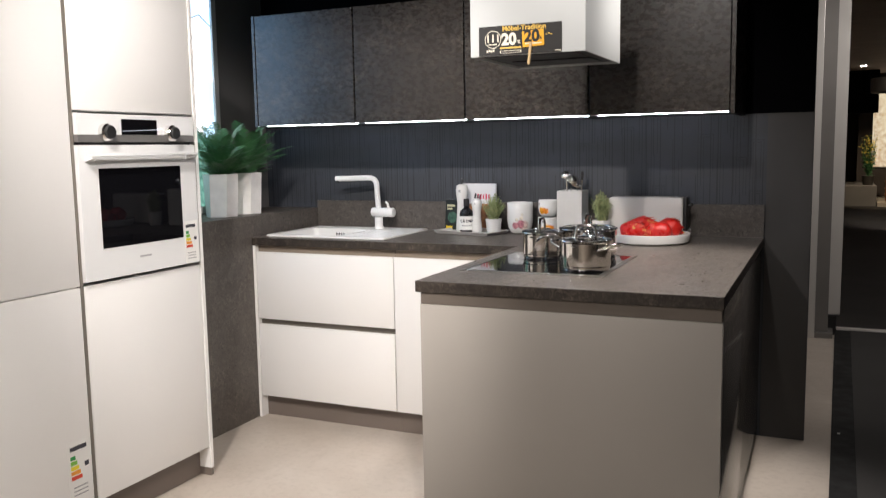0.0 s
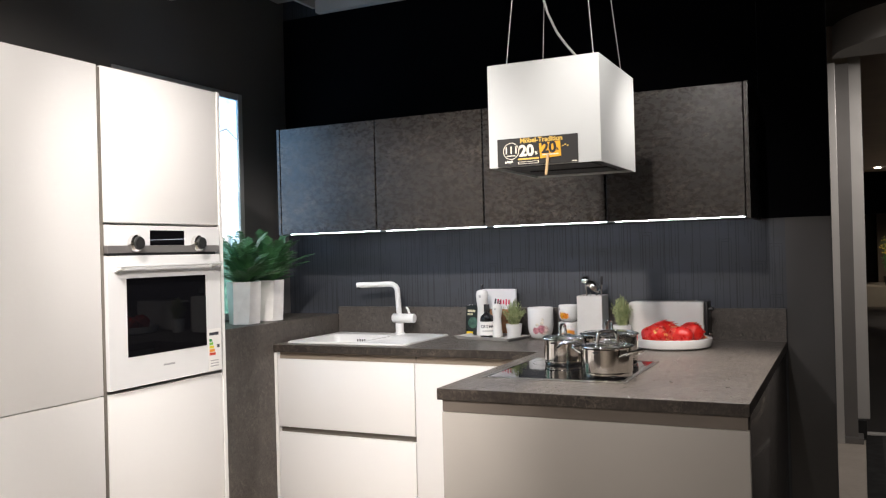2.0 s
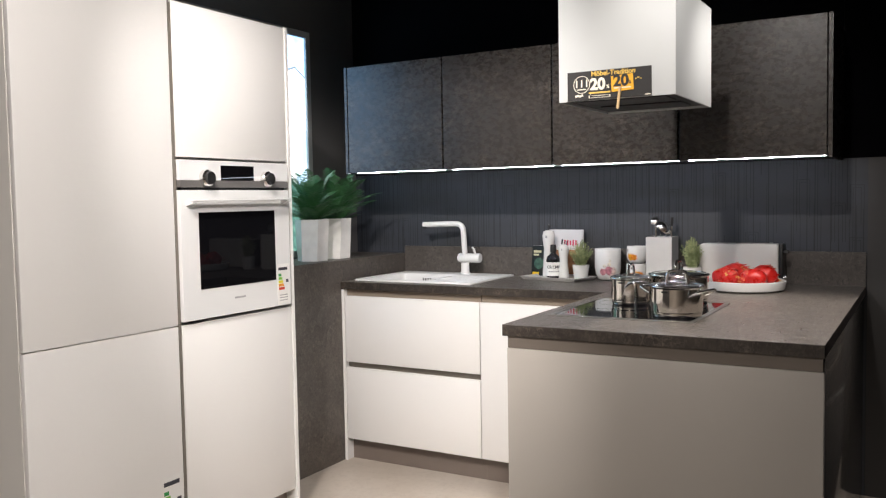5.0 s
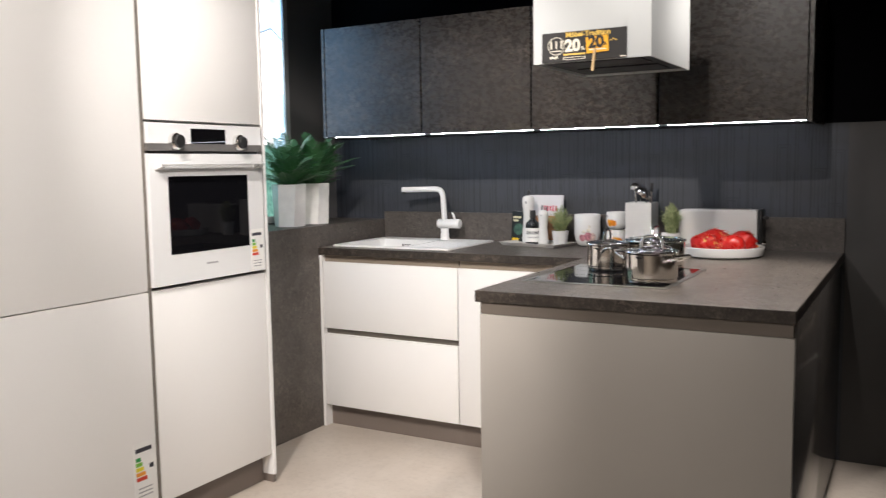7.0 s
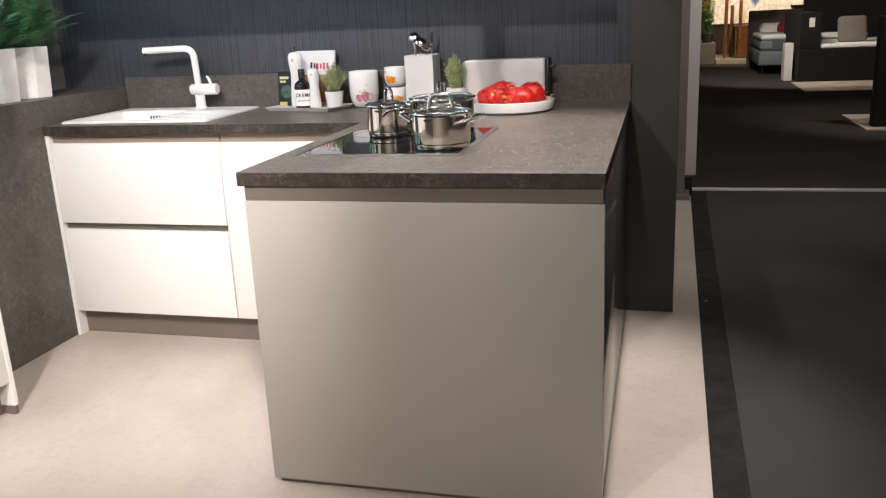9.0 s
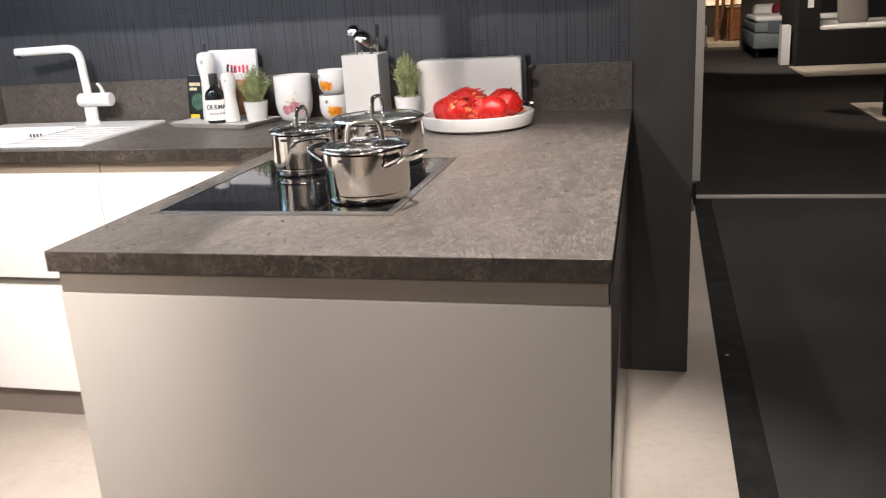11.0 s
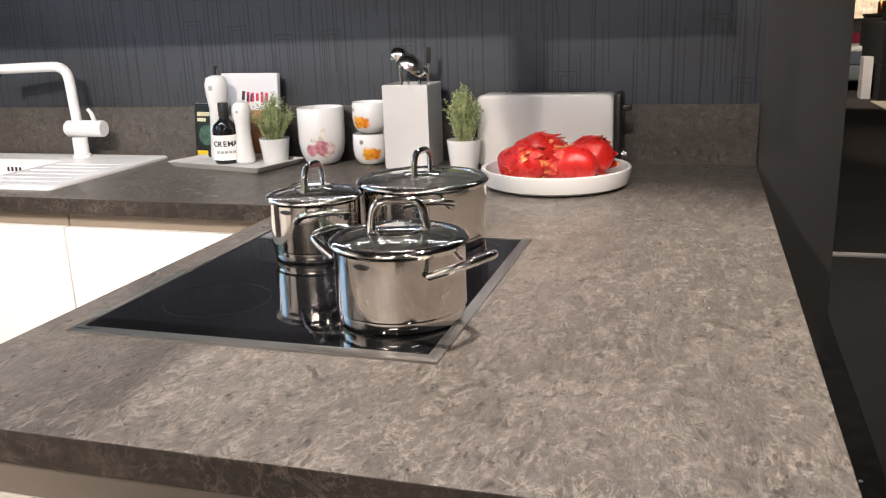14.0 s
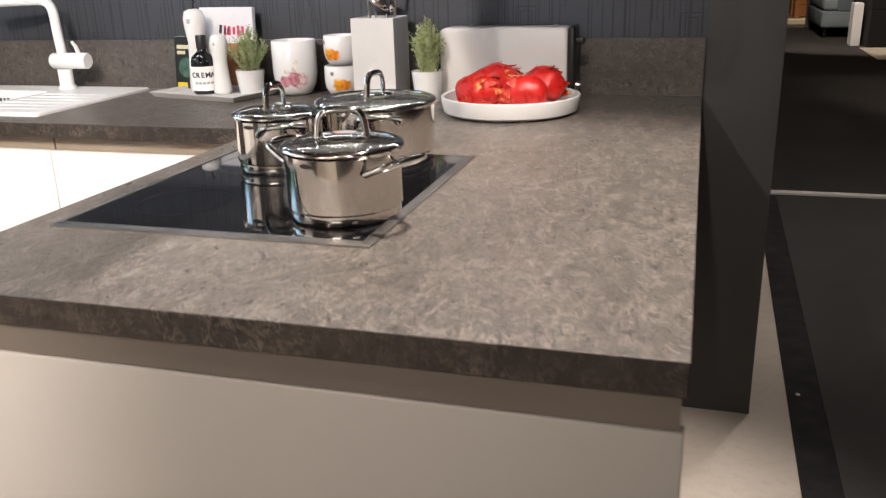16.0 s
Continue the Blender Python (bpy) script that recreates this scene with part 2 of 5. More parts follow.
def wallpaper():
    """Dark blue-grey wallpaper with fine vertical lines that break off at odd heights, in broad faint bands."""
    m = Mat("lined_wallpaper", (0.05, 0.055, 0.065), 0.55)
    c = m.t.nodes.new("ShaderNodeTexCoord")
    sep = m.t.nodes.new("ShaderNodeSeparateXYZ")
    m.link(c.outputs["Object"], sep.inputs[0])
    x, z = sep.outputs[0], sep.outputs[2]

    def lines(pitch, run, width, keep, seed):
        u = m.math('MULTIPLY', m.math('ADD', x, seed), 1.0 / pitch)
        col = m.math('FLOOR', u)
        w1 = m.t.nodes.new("ShaderNodeTexWhiteNoise")
        w1.noise_dimensions = '1D'
        m.link(col, w1.inputs["W"])
        v = m.math('FLOOR', m.math('ADD', m.math('MULTIPLY', z, 1.0 / run), m.math('MULTIPLY', w1.outputs[0], 9.0)))
        w2 = m.t.nodes.new("ShaderNodeTexWhiteNoise")
        w2.noise_dimensions = '2D'
        cmb = m.t.nodes.new("ShaderNodeCombineXYZ")
        m.link(col, cmb.inputs[0]), m.link(v, cmb.inputs[1])
        m.link(cmb.outputs[0], w2.inputs["Vector"])
        on = m.math('LESS_THAN', w2.outputs[0], keep)
        stripe = m.math('LESS_THAN', m.math('FRACT', u), width)
        return m.math('MULTIPLY', on, stripe)

    a = lines(0.0145, 0.30, 0.20, 0.42, 3.0)
    b = lines(0.0331, 0.47, 0.14, 0.50, 5.013)
    # nested rectangular loops, open at the foot, scattered among the lines
    pw, ph = 0.074, 0.235
    u = m.math('MULTIPLY', m.math('ADD', x, 9.03), 1.0 / pw)
    col = m.math('FLOOR', u)
    w1 = m.t.nodes.new("ShaderNodeTexWhiteNoise")
    w1.noise_dimensions = '1D'
    m.link(col, w1.inputs["W"])
    v = m.math('ADD', m.math('MULTIPLY', z, 1.0 / ph), m.math('MULTIPLY', w1.outputs[0], 7.0))
    w2 = m.t.nodes.new("ShaderNodeTexWhiteNoise")
    w2.noise_dimensions = '2D'
    cmb = m.t.nodes.new("ShaderNodeCombineXYZ")
    m.link(col, cmb.inputs[0]), m.link(m.math('FLOOR', v), cmb.inputs[1])
    m.link(cmb.outputs[0], w2.inputs["Vector"])
    fu, fv = m.math('FRACT', u), m.math('FRACT', v)
    du = m.math('MULTIPLY', m.math('MINIMUM', fu, m.math('SUBTRACT', 1.0, fu)), pw)
    d = m.math('MINIMUM', du, m.math('MULTIPLY', m.math('SUBTRACT', 1.0, fv), ph))
    loop = None
    for inset in (0.009, 0.021):
        one = m.math('LESS_THAN', m.math('ABSOLUTE', m.math('SUBTRACT', d, inset)), 0.0014)
        loop = one if loop is None else m.math('MAXIMUM', loop, one)
    loop = m.math('MULTIPLY', loop, m.math('MULTIPLY', m.math('LESS_THAN', w2.outputs[0], 0.34), m.math('GREATER_THAN', fv, 0.22)))
    mask = m.math('MAXIMUM', m.math('MAXIMUM', a, b), loop)
    band = m.ramp(m.noise(m.coords((0.8, 1, 3.2)), 1.6, 2), (0.40, (0.040, 0.043, 0.049)), (0.60, (0.047, 0.052, 0.064)))
    m.color(m.mix(m.math('MULTIPLY', mask, 0.66), band, (0.013, 0.014, 0.018)))
    m.bump(m.math('ADD', mask, m.math('MULTIPLY', m.noise(m.coords(), 260, 2), 0.4)), 0.15, 0.001)
    return m.m


WALLPAPER = wallpaper()


def floor_mat():
    m = Mat("beige_floor", (0.5, 0.45, 0.39), 0.42)
    v = m.coords()
    col = m.ramp(m.noise(v, 1.3, 6, 0.6, 0.6), (0.3, (0.42, 0.36, 0.30)), (0.72, (0.55, 0.49, 0.425)))
    speck = m.ramp(m.noise(v, 38, 6, 0.7), (0.36, 1.0), (0.5, 0.0))
    m.color(m.mix(m.math('MULTIPLY', speck, 0.22), col, (0.30, 0.255, 0.21)))
    m.rough(m.ramp(m.noise(v, 5, 5), (0.3, 0.33), (0.7, 0.5)))
    m.bump(m.noise(v, 120, 3), 0.06, 0.001)
    return m.m


def carpet(name, color):
    m = Mat(name, color, 0.95)
    v = m.coords()
    col = m.ramp(m.noise(v, 1.1, 4), (0.3, tuple(c * 0.75 for c in color)), (0.7, tuple(c * 1.25 for c in color)))
    m.color(m.mix(m.ramp(m.noise(v, 260, 2), (0.3, 0.0), (0.7, 0.5)), col, tuple(c * 0.4 for c in color)))
    m.bump(m.noise(v, 300, 2), 0.6, 0.003)
    return m.m


FLOOR = floor_mat()
CARPET = carpet("charcoal_carpet", (0.046, 0.041, 0.038))
MAT_GREY = carpet("dark_grey_mat", (0.050, 0.048, 0.046))
MAT_EDGE = paint("black_rubber_edge", (0.006, 0.006, 0.006), 0.9, 0.1)
CREAM = paint("cream_floor_tile", (0.55, 0.49, 0.40), 0.4, 0.06)


def glow(name, color, strength):
    m = Mat(name, color, 0.5)
    m.set("Emission Color", (*color, 1))
    m.set("Emission Strength", strength)
    return m.m


LED = glow("led_diffuser", (0.84, 0.91, 1.0), 28.0)


def glass(name, color=(1, 1, 1), rough=0.0):
    m = Mat(name, color, rough, 0.0, IOR=1.45)
    m.set("Transmission Weight", 1.0)
    return m.m


LID_GLASS = glass("lid_glass", (0.93, 0.96, 0.96))
LID_GLASS.node_tree.nodes["Principled BSDF"].inputs["IOR"].default_value = 1.25


# ---- builders ----
def finish(bm, name, mat, smooth=0.0):
    bmesh.ops.recalc_face_normals(bm, faces=bm.faces)
    me = bpy.data.meshes.new(name)
    bm.to_mesh(me)
    bm.free()
    me.materials.append(mat)
    if smooth:
        me.shade_smooth()
        me.set_sharp_from_angle(angle=radians(smooth))
    return me


def part(name, bm, mat, parent, label="", smooth=0.0, at=None):
    ob = new(name, finish(bm, name, mat, smooth))
    ob.parent = parent
    if at is not None:
        ob.matrix_basis = at
    if label:
        ob["label"] = label
    return ob


def thing(name, label, category, at=(0, 0, 0), turn=0.0, group="", kind=""):
    ob = new(name)
    ob.empty_display_size = 0.05
    ob.matrix_basis = pose(*at, 0, 0, turn)
    return tagged(ob, label, category, group, kind)


def solid(name, bm, mat, label, category="", kind="", smooth=0.0, at=None):
    ob = new(name, finish(bm, name, mat, smooth))
    if at is not None:
        ob.matrix_basis = at
    return tagged(ob, label, category, "", kind)


def box(x0, x1, y0, y1, z0, z1, bevel=0.0, bm=None, seg=2):
    one = bmesh.new()
    bmesh.ops.create_cube(one, size=1)
    for v in one.verts:
        v.co = Vector((x0 + (v.co.x + 0.5) * (x1 - x0), y0 + (v.co.y + 0.5) * (y1 - y0), z0 + (v.co.z + 0.5) * (z1 - z0)))
    if bevel:
        bmesh.ops.bevel(one, geom=one.edges[:], offset=bevel, segments=seg, affect='EDGES', profile=0.5)
    return join(bm, one)


def join(bm, one):
    if bm is None:
        return one
    me = bpy.data.meshes.new("tmp")
    one.to_mesh(me)
    one.free()
    bm.from_mesh(me)
    bpy.data.meshes.remove(me)
    return bm


def moved(bm, m):
    bmesh.ops.transform(bm, matrix=m, verts=bm.verts)
    return bm


def lathe(profile, steps=48, bm=None, at=(0, 0, 0)):
    """A body of revolution about z from (radius, height) pairs."""
    one = bmesh.new()
    rings = []
    for r, z in profile:
        if r < 1e-6:
            rings.append([one.verts.new((at[0], at[1], at[2] + z))])
        else:
            rings.append([one.verts.new((at[0] + r * math.cos(2 * math.pi * k / steps), at[1] + r * math.sin(2 * math.pi * k / steps), at[2] + z)) for k in range(steps)])
    for a, b in zip(rings, rings[1:]):
        for k in range(steps):
            j = (k + 1) % steps
            if len(a) == 1 and len(b) > 1:
                one.faces.new((a[0], b[k], b[j]))
            elif len(b) == 1 and len(a) > 1:
                one.faces.new((a[k], b[0], a[j]))
            elif len(a) > 1:
                one.faces.new((a[k], b[k], b[j], a[j]))
    return join(bm, one)


def tube(points, radius, steps=10, bm=None, flat=1.0):
    """A round bar along points; radius may be a list."""
    one = bmesh.new()
    pts = [Vector(p) for p in points]
    rad = radius if isinstance(radius, (list, tuple)) else [radius] * len(pts)
    rings, side = [], None
    for n, p in enumerate(pts):
        d = (pts[min(n + 1, len(pts) - 1)] - pts[max(n - 1, 0)]).normalized()
        if side is None:
            side = d.orthogonal().normalized()
        side = (side - d * side.dot(d)).normalized()
        up = d.cross(side)
        rings.append([one.verts.new(p + rad[n] * (math.cos(2 * math.pi * k / steps) * side + flat * math.sin(2 * math.pi * k / steps) * up)) for k in range(steps)])
    for a, b in zip(rings, rings[1:]):
        for k in range(steps):
            j = (k + 1) % steps
            one.faces.new((a[k], a[j], b[j], b[k]))
    one.faces.new(rings[0][::-1]), one.faces.new(rings[-1])
    return join(bm, one)


def bend(points, radius, n=6):
    """Rounds the corners of a polyline."""
    pts = [Vector(p) for p in points]
    out = [pts[0]]
    for a, b, c in zip(pts, pts[1:], pts[2:]):
        p, q = b + (a - b).normalized() * radius, b + (c - b).normalized() * radius
        for k in range(n + 1):
            t = k / n
            out.append((1 - t) ** 2 * p + 2 * t * (1 - t) * b + t * t * q)
    out.append(pts[-1])
    return out


def lettering(name, text, size, mat, parent, m, label="", align='CENTER', depth=0.0006, bold=0.022):
    cu = bpy.data.curves.new("writing", 'FONT')
    cu.body, cu.size, cu.align_x, cu.align_y, cu.extrude, cu.offset = text, size, align, 'CENTER', depth, size * bold
    tmp = new("writing", cu)
    dg = bpy.context.evaluated_depsgraph_get()
    me = bpy.data.meshes.new_from_object(tmp.evaluated_get(dg))
    bpy.data.objects.remove(tmp)
    me.materials.clear()
    me.materials.append(mat)
    ob = new(name, me)
    ob.parent, ob.matrix_basis = parent, m
    if label:
        ob["label"] = label
    return ob

# ---- structure ----
ZC = 0.91          # worktop height
XL = -2.76         # left wall
YW = 0.015         # back wall face
ZF = -0.034       # floor
XE = 0.197         # free end of the back wall

FRAME_GREY = paint("pale_grey_frame", (0.42, 0.42, 0.41), 0.45)

solid("floor", box(-3.0, 8.0, -8.0, 2.45, -0.12, ZF), FLOOR, "beige stone-look showroom floor with faint clouds", "floor", "structure")
solid("carpet_floor", box(-3.0, 8.0, 2.60, 20.0, -0.12, ZF), CARPET, "charcoal carpet of the neighbouring showroom", "carpet", "structure")
solid("floor_transition", box(-3.0, 8.0, 2.45, 2.60, -0.12, ZF - 0.001), MAT_EDGE, "dark strip of floor at the threshold", "floor", "structure")


def quad_slab(name, corners, z0, z1, mat, label, category):
    bm = bmesh.new()
    lo = [bm.verts.new((x, y, z0)) for x, y in corners]
    hi = [bm.verts.new((x, y, z1)) for x, y in corners]
    bm.faces.new(lo[::-1]), bm.faces.new(hi)
    for k in range(len(corners)):
        j = (k + 1) % len(corners)
        bm.faces.new((lo[k], lo[j], hi[j], hi[k]))
    return solid(name, bm, mat, label, category, "structure")


quad_slab("mat_border", [(0.225, -6.5), (0.322, -6.5), (0.449, 2.60), (0.346, 2.60)], ZF, ZF + 0.006, MAT_EDGE, "black rubber border of the walkway carpet", "carpet border")
quad_slab("walkway", [(0.322, -6.5), (6.0, -6.5), (6.0, 2.60), (0.449, 2.60)], ZF, ZF + 0.008, MAT_GREY, "dark grey walkway carpet beside the kitchen", "carpet")
solid("floor_screw", lathe([(0, 0.008), (0.006, 0.0078), (0.007, 0.006)], 12, at=(0.346, 0.16, ZF)), ALU, "small steel screw in the black border", "screw", "structure")
solid("threshold", box(0.34, 6.0, 2.605, 2.655, ZF, ZF + 0.022, 0.006), ALU, "polished metal threshold strip across the doorway", "threshold", "structure")

# back wall: upper shade as near-black sheets, lined wallpaper between worktop and cabinets and beside them
solid("wall_north", box(XL, XE, YW, YW + 0.12, ZF, 2.95), WALLPAPER, "dark blue-grey wall with fine vertical lines", "wall", "structure")
solid("wall_north_upper", box(XL, -0.097, YW - 0.003, YW, 1.479, 2.772), BLACK_WALL, "upper wall sheet toned near black for missing light", "wall", "structure")
solid("wall_north_end", box(-0.096, XE - 0.001, YW - 0.003, YW, 1.479, 2.772), BLACK_WALL, "wall end sheet toned near black for missing light", "wall", "structure")
solid("wall_north_return", box(0.004, XE - 0.001, YW - 0.003, YW, ZF, 1.478), paint("charcoal_end_paint", (0.058, 0.055, 0.053), 0.6, 0.08, 2.0, 90, 0.15), "plain charcoal end of the back wall beside the worktop", "wall", "structure")
# left wall with the window opening
WY0, WY1, WZ0, WZ1 = -1.32, -0.405, 1.025, 2.262
bm = box(XL - 0.14, XL, -8.0, WY0, ZF, 2.95)
bm = box(XL - 0.14, XL, WY1, YW + 0.12, 0.0, 2.95, bm=bm)
bm = box(XL - 0.14, XL, WY0, WY1, ZF, WZ0, bm=bm)
bm = box(XL - 0.14, XL, WY0, WY1, WZ1, 2.95, bm=bm)
solid("wall_west", bm, DARK_WALL, "charcoal painted wall with a narrow window", "wall", "structure")
solid("wall_corridor", box(0.02, 0.14, YW + 0.12, 2.28, ZF, 2.95), DARK_WALL, "charcoal wall along the passage", "wall", "structure")
solid("wall_partition", box(-3.0, 0.14, 2.28, 2.40, ZF, 2.95), DARK_WALL, "dark partition behind the kitchen wall", "wall", "structure")
solid("wall_south", box(-3.0, 8.0, -8.1, -8.0, ZF, 2.95), PALE_WALL, "pale wall closing the showroom", "wall", "structure")
solid("wall_east", box(8.0, 8.1, -8.1, 20.1, ZF, 2.95), PALE_WALL, "pale wall closing the hall", "wall", "structure")
solid("wall_far", box(-3.0, 8.1, 20.0, 20.1, ZF, 2.95), paint("grey_brown_wall", (0.16, 0.14, 0.12), 0.7), "grey-brown end wall of the hall", "wall", "structure")
solid("wall_far_west", box(-3.0, 0.0, 2.40, 20.0, ZF, 2.95), paint("grey_side_wall", (0.13, 0.12, 0.11), 0.7), "grey side wall of the hall", "wall", "structure")
solid("ceiling", box(-3.0, 8.1, -8.1, 20.1, 2.95, 3.05), CEIL_DARK, "dark brown open ceiling", "ceiling", "structure")
bm = box(-2.50, -0.2, -0.03, YW, 2.775, 2.95)
bm = box(-2.52, -2.50, -1.6, -0.03, 2.80, 2.95, bm=bm)
bm = box(-2.75, -2.52, -0.42, -0.05, 2.86, 2.88, bm=bm)
bm = box(-2.755, -2.0, -2.6, -0.93, 2.65, 2.70, bm=bm)
solid("ceiling_grid", bm, CEIL_WHITE, "pale square grid panels under the ceiling", "ceiling", "structure")

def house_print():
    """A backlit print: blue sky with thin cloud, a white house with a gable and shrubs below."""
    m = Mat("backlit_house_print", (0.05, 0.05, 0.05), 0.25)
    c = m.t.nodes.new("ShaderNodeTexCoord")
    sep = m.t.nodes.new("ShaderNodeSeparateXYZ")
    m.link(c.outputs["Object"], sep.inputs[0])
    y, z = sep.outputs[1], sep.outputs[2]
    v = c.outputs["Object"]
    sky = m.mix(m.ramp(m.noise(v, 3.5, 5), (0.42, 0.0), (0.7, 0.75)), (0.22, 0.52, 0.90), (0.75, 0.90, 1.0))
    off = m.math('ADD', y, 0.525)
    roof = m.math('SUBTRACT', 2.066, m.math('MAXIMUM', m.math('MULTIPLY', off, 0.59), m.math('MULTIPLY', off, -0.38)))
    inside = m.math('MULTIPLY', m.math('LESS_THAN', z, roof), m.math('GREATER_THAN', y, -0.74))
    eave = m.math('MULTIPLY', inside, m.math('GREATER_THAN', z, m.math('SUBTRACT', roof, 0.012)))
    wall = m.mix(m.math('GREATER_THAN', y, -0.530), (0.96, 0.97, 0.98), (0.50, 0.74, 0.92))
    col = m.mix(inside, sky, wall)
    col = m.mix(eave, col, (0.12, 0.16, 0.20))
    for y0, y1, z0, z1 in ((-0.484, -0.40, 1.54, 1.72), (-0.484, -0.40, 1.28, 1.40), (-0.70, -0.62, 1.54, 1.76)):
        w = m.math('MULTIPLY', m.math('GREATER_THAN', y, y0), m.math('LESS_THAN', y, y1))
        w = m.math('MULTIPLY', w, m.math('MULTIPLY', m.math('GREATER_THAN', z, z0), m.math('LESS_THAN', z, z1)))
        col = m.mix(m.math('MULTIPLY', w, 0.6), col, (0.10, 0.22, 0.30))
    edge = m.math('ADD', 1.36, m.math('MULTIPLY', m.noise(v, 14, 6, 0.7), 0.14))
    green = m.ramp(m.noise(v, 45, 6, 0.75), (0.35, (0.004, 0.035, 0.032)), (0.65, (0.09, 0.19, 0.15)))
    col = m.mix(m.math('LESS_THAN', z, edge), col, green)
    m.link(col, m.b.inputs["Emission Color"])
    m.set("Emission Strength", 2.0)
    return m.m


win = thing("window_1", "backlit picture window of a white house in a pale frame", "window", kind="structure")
fw = 0.037
part("window_frame", box(XL - 0.03, XL + 0.012, WY0, WY0 + fw, WZ0, WZ1, 0.003), FRAME_GREY, win)
part("window_frame", box(XL - 0.03, XL + 0.012, WY1 - fw, WY1, WZ0, WZ1, 0.003), FRAME_GREY, win)
part("window_frame", box(XL - 0.03, XL + 0.012, WY0 + fw, WY1 - fw, WZ0, WZ0 + fw, 0.003), FRAME_GREY, win)
part("window_frame", box(XL - 0.03, XL + 0.012, WY0 + fw, WY1 - fw, WZ1 - fw, WZ1, 0.003), FRAME_GREY, win)
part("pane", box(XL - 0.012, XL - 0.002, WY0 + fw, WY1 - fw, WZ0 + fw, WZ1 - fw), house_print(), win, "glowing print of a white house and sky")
part("window_back", box(XL - 0.14, XL - 0.10, WY0, WY1, WZ0, WZ1), DARK_WALL, win)

# ledge clad in slate laminate between the tall cabinets and the corner
solid("ledge", box(XL, -2.415, -1.345, YW, ZF, 1.02, 0.002), STONE_LEDGE, "slate laminate clad ledge below the window", "ledge", "structure")

# ---- door frame of the passage ----
fr = thing("sliding_door", "retracted aluminium sliding door beside the passage", "door", kind="structure")
part("profile", box(0.150, 0.212, 2.29, 2.35, ZF, 2.6, 0.004), ALU, fr)
part("panel", box(0.212, 0.297, 2.36, 2.39, ZF, 2.6), ALU_DARK, fr)
part("profile", box(0.294, 0.376, 2.53, 2.585, 0.10, 2.95, 0.004), ALU, fr)
part("foot", box(0.284, 0.354, 2.50, 2.56, ZF, 0.10, 0.006), BLACK_PLASTIC, fr)
part("panel", box(0.205, 0.285, 2.40, 2.44, 1.98, 2.02), ALU, fr)
part("sill", box(0.14, 0.33, 2.30, 2.50, ZF, 0.005, 0.004), ALU_DARK, fr)
bm = bmesh.new()
arc = [(0.2 + 0.95 * (1 - math.cos(a)), 2.25 - 0.75 * math.sin(a)) for a in [k * math.pi / 40 for k in range(0, 21)]]
for z0, z1, inner in ((2.62, 2.82, 0),):
    lo = [bm.verts.new((x, y, z0)) for x, y in arc] + [bm.verts.new((1.15, 2.25, z0))]
    hi = [bm.verts.new((x, y, z1)) for x, y in arc] + [bm.verts.new((1.15, 2.25, z1))]
    bm.faces.new(lo), bm.faces.new(hi)
    for k in range(len(lo)):
        j = (k + 1) % len(lo)
        bm.faces.new((lo[k], lo[j], hi[j], hi[k]))
solid("ceiling_bulkhead", bm, CEIL_WHITE, "curved pale bulkhead over the passage", "bulkhead", "structure")

# ---- tall cabinets ----
XF = -2.115     # front plane of the tall cabinets


def tall_front(name, y0, y1, z0, z1, parent):
    return part(name, box(XF - 0.02, XF, y0, y1, z0, z1, 0.0018), WHITE_FRONT, parent, smooth=40)


def energy_label(y, z, parent, s=1.0, x=XF):
    """A paper energy label stuck to a front, with its coloured arrows."""
    lab = thing("energy_label", "white paper energy label with green to red arrows", "label")
    part("paper", box(x + 0.0006, x + 0.0014, y - 0.032 * s, y + 0.032 * s, z - 0.07 * s, z + 0.07 * s), PAPER, lab)
    for k, c in enumerate(ARROWS):
        zz = z + 0.032 * s - k * 0.0115 * s
        part("arrow", box(x + 0.0015, x + 0.0020, y - 0.026 * s, y + (-0.012 + 0.004 * k) * s, zz - 0.0045 * s, zz + 0.0045 * s), c, lab)
    part("print", box(x + 0.0015, x + 0.0020, y - 0.026 * s, y + 0.02 * s, z + 0.048 * s, z + 0.058 * s), INK, lab)
    part("print", box(x + 0.0015, x + 0.0020, y + 0.012 * s, y + 0.024 * s, z + 0.005 * s, z + 0.016 * s), INK, lab)
    for k in range(3):
        part("print", box(x + 0.0015, x + 0.0020, y - 0.022 * s, y + 0.018 * s, z - (0.038 + 0.009 * k) * s, z - (0.035 + 0.009 * k) * s), INK_GREY, lab)
    return lab


PAPER = paint("white_paper", (0.78, 0.77, 0.74), 0.7)
INK = paint("dark_ink", (0.03, 0.03, 0.04), 0.6)
INK_GREY = paint("grey_ink", (0.35, 0.35, 0.35), 0.6)
ARROWS = [paint("arrow_" + n, c, 0.6) for n, c in (("dark_green", (0.02, 0.25, 0.06)), ("green", (0.18, 0.45, 0.05)), ("yellow", (0.75, 0.62, 0.03)), ("orange", (0.75, 0.30, 0.03)), ("red", (0.6, 0.06, 0.03)))]

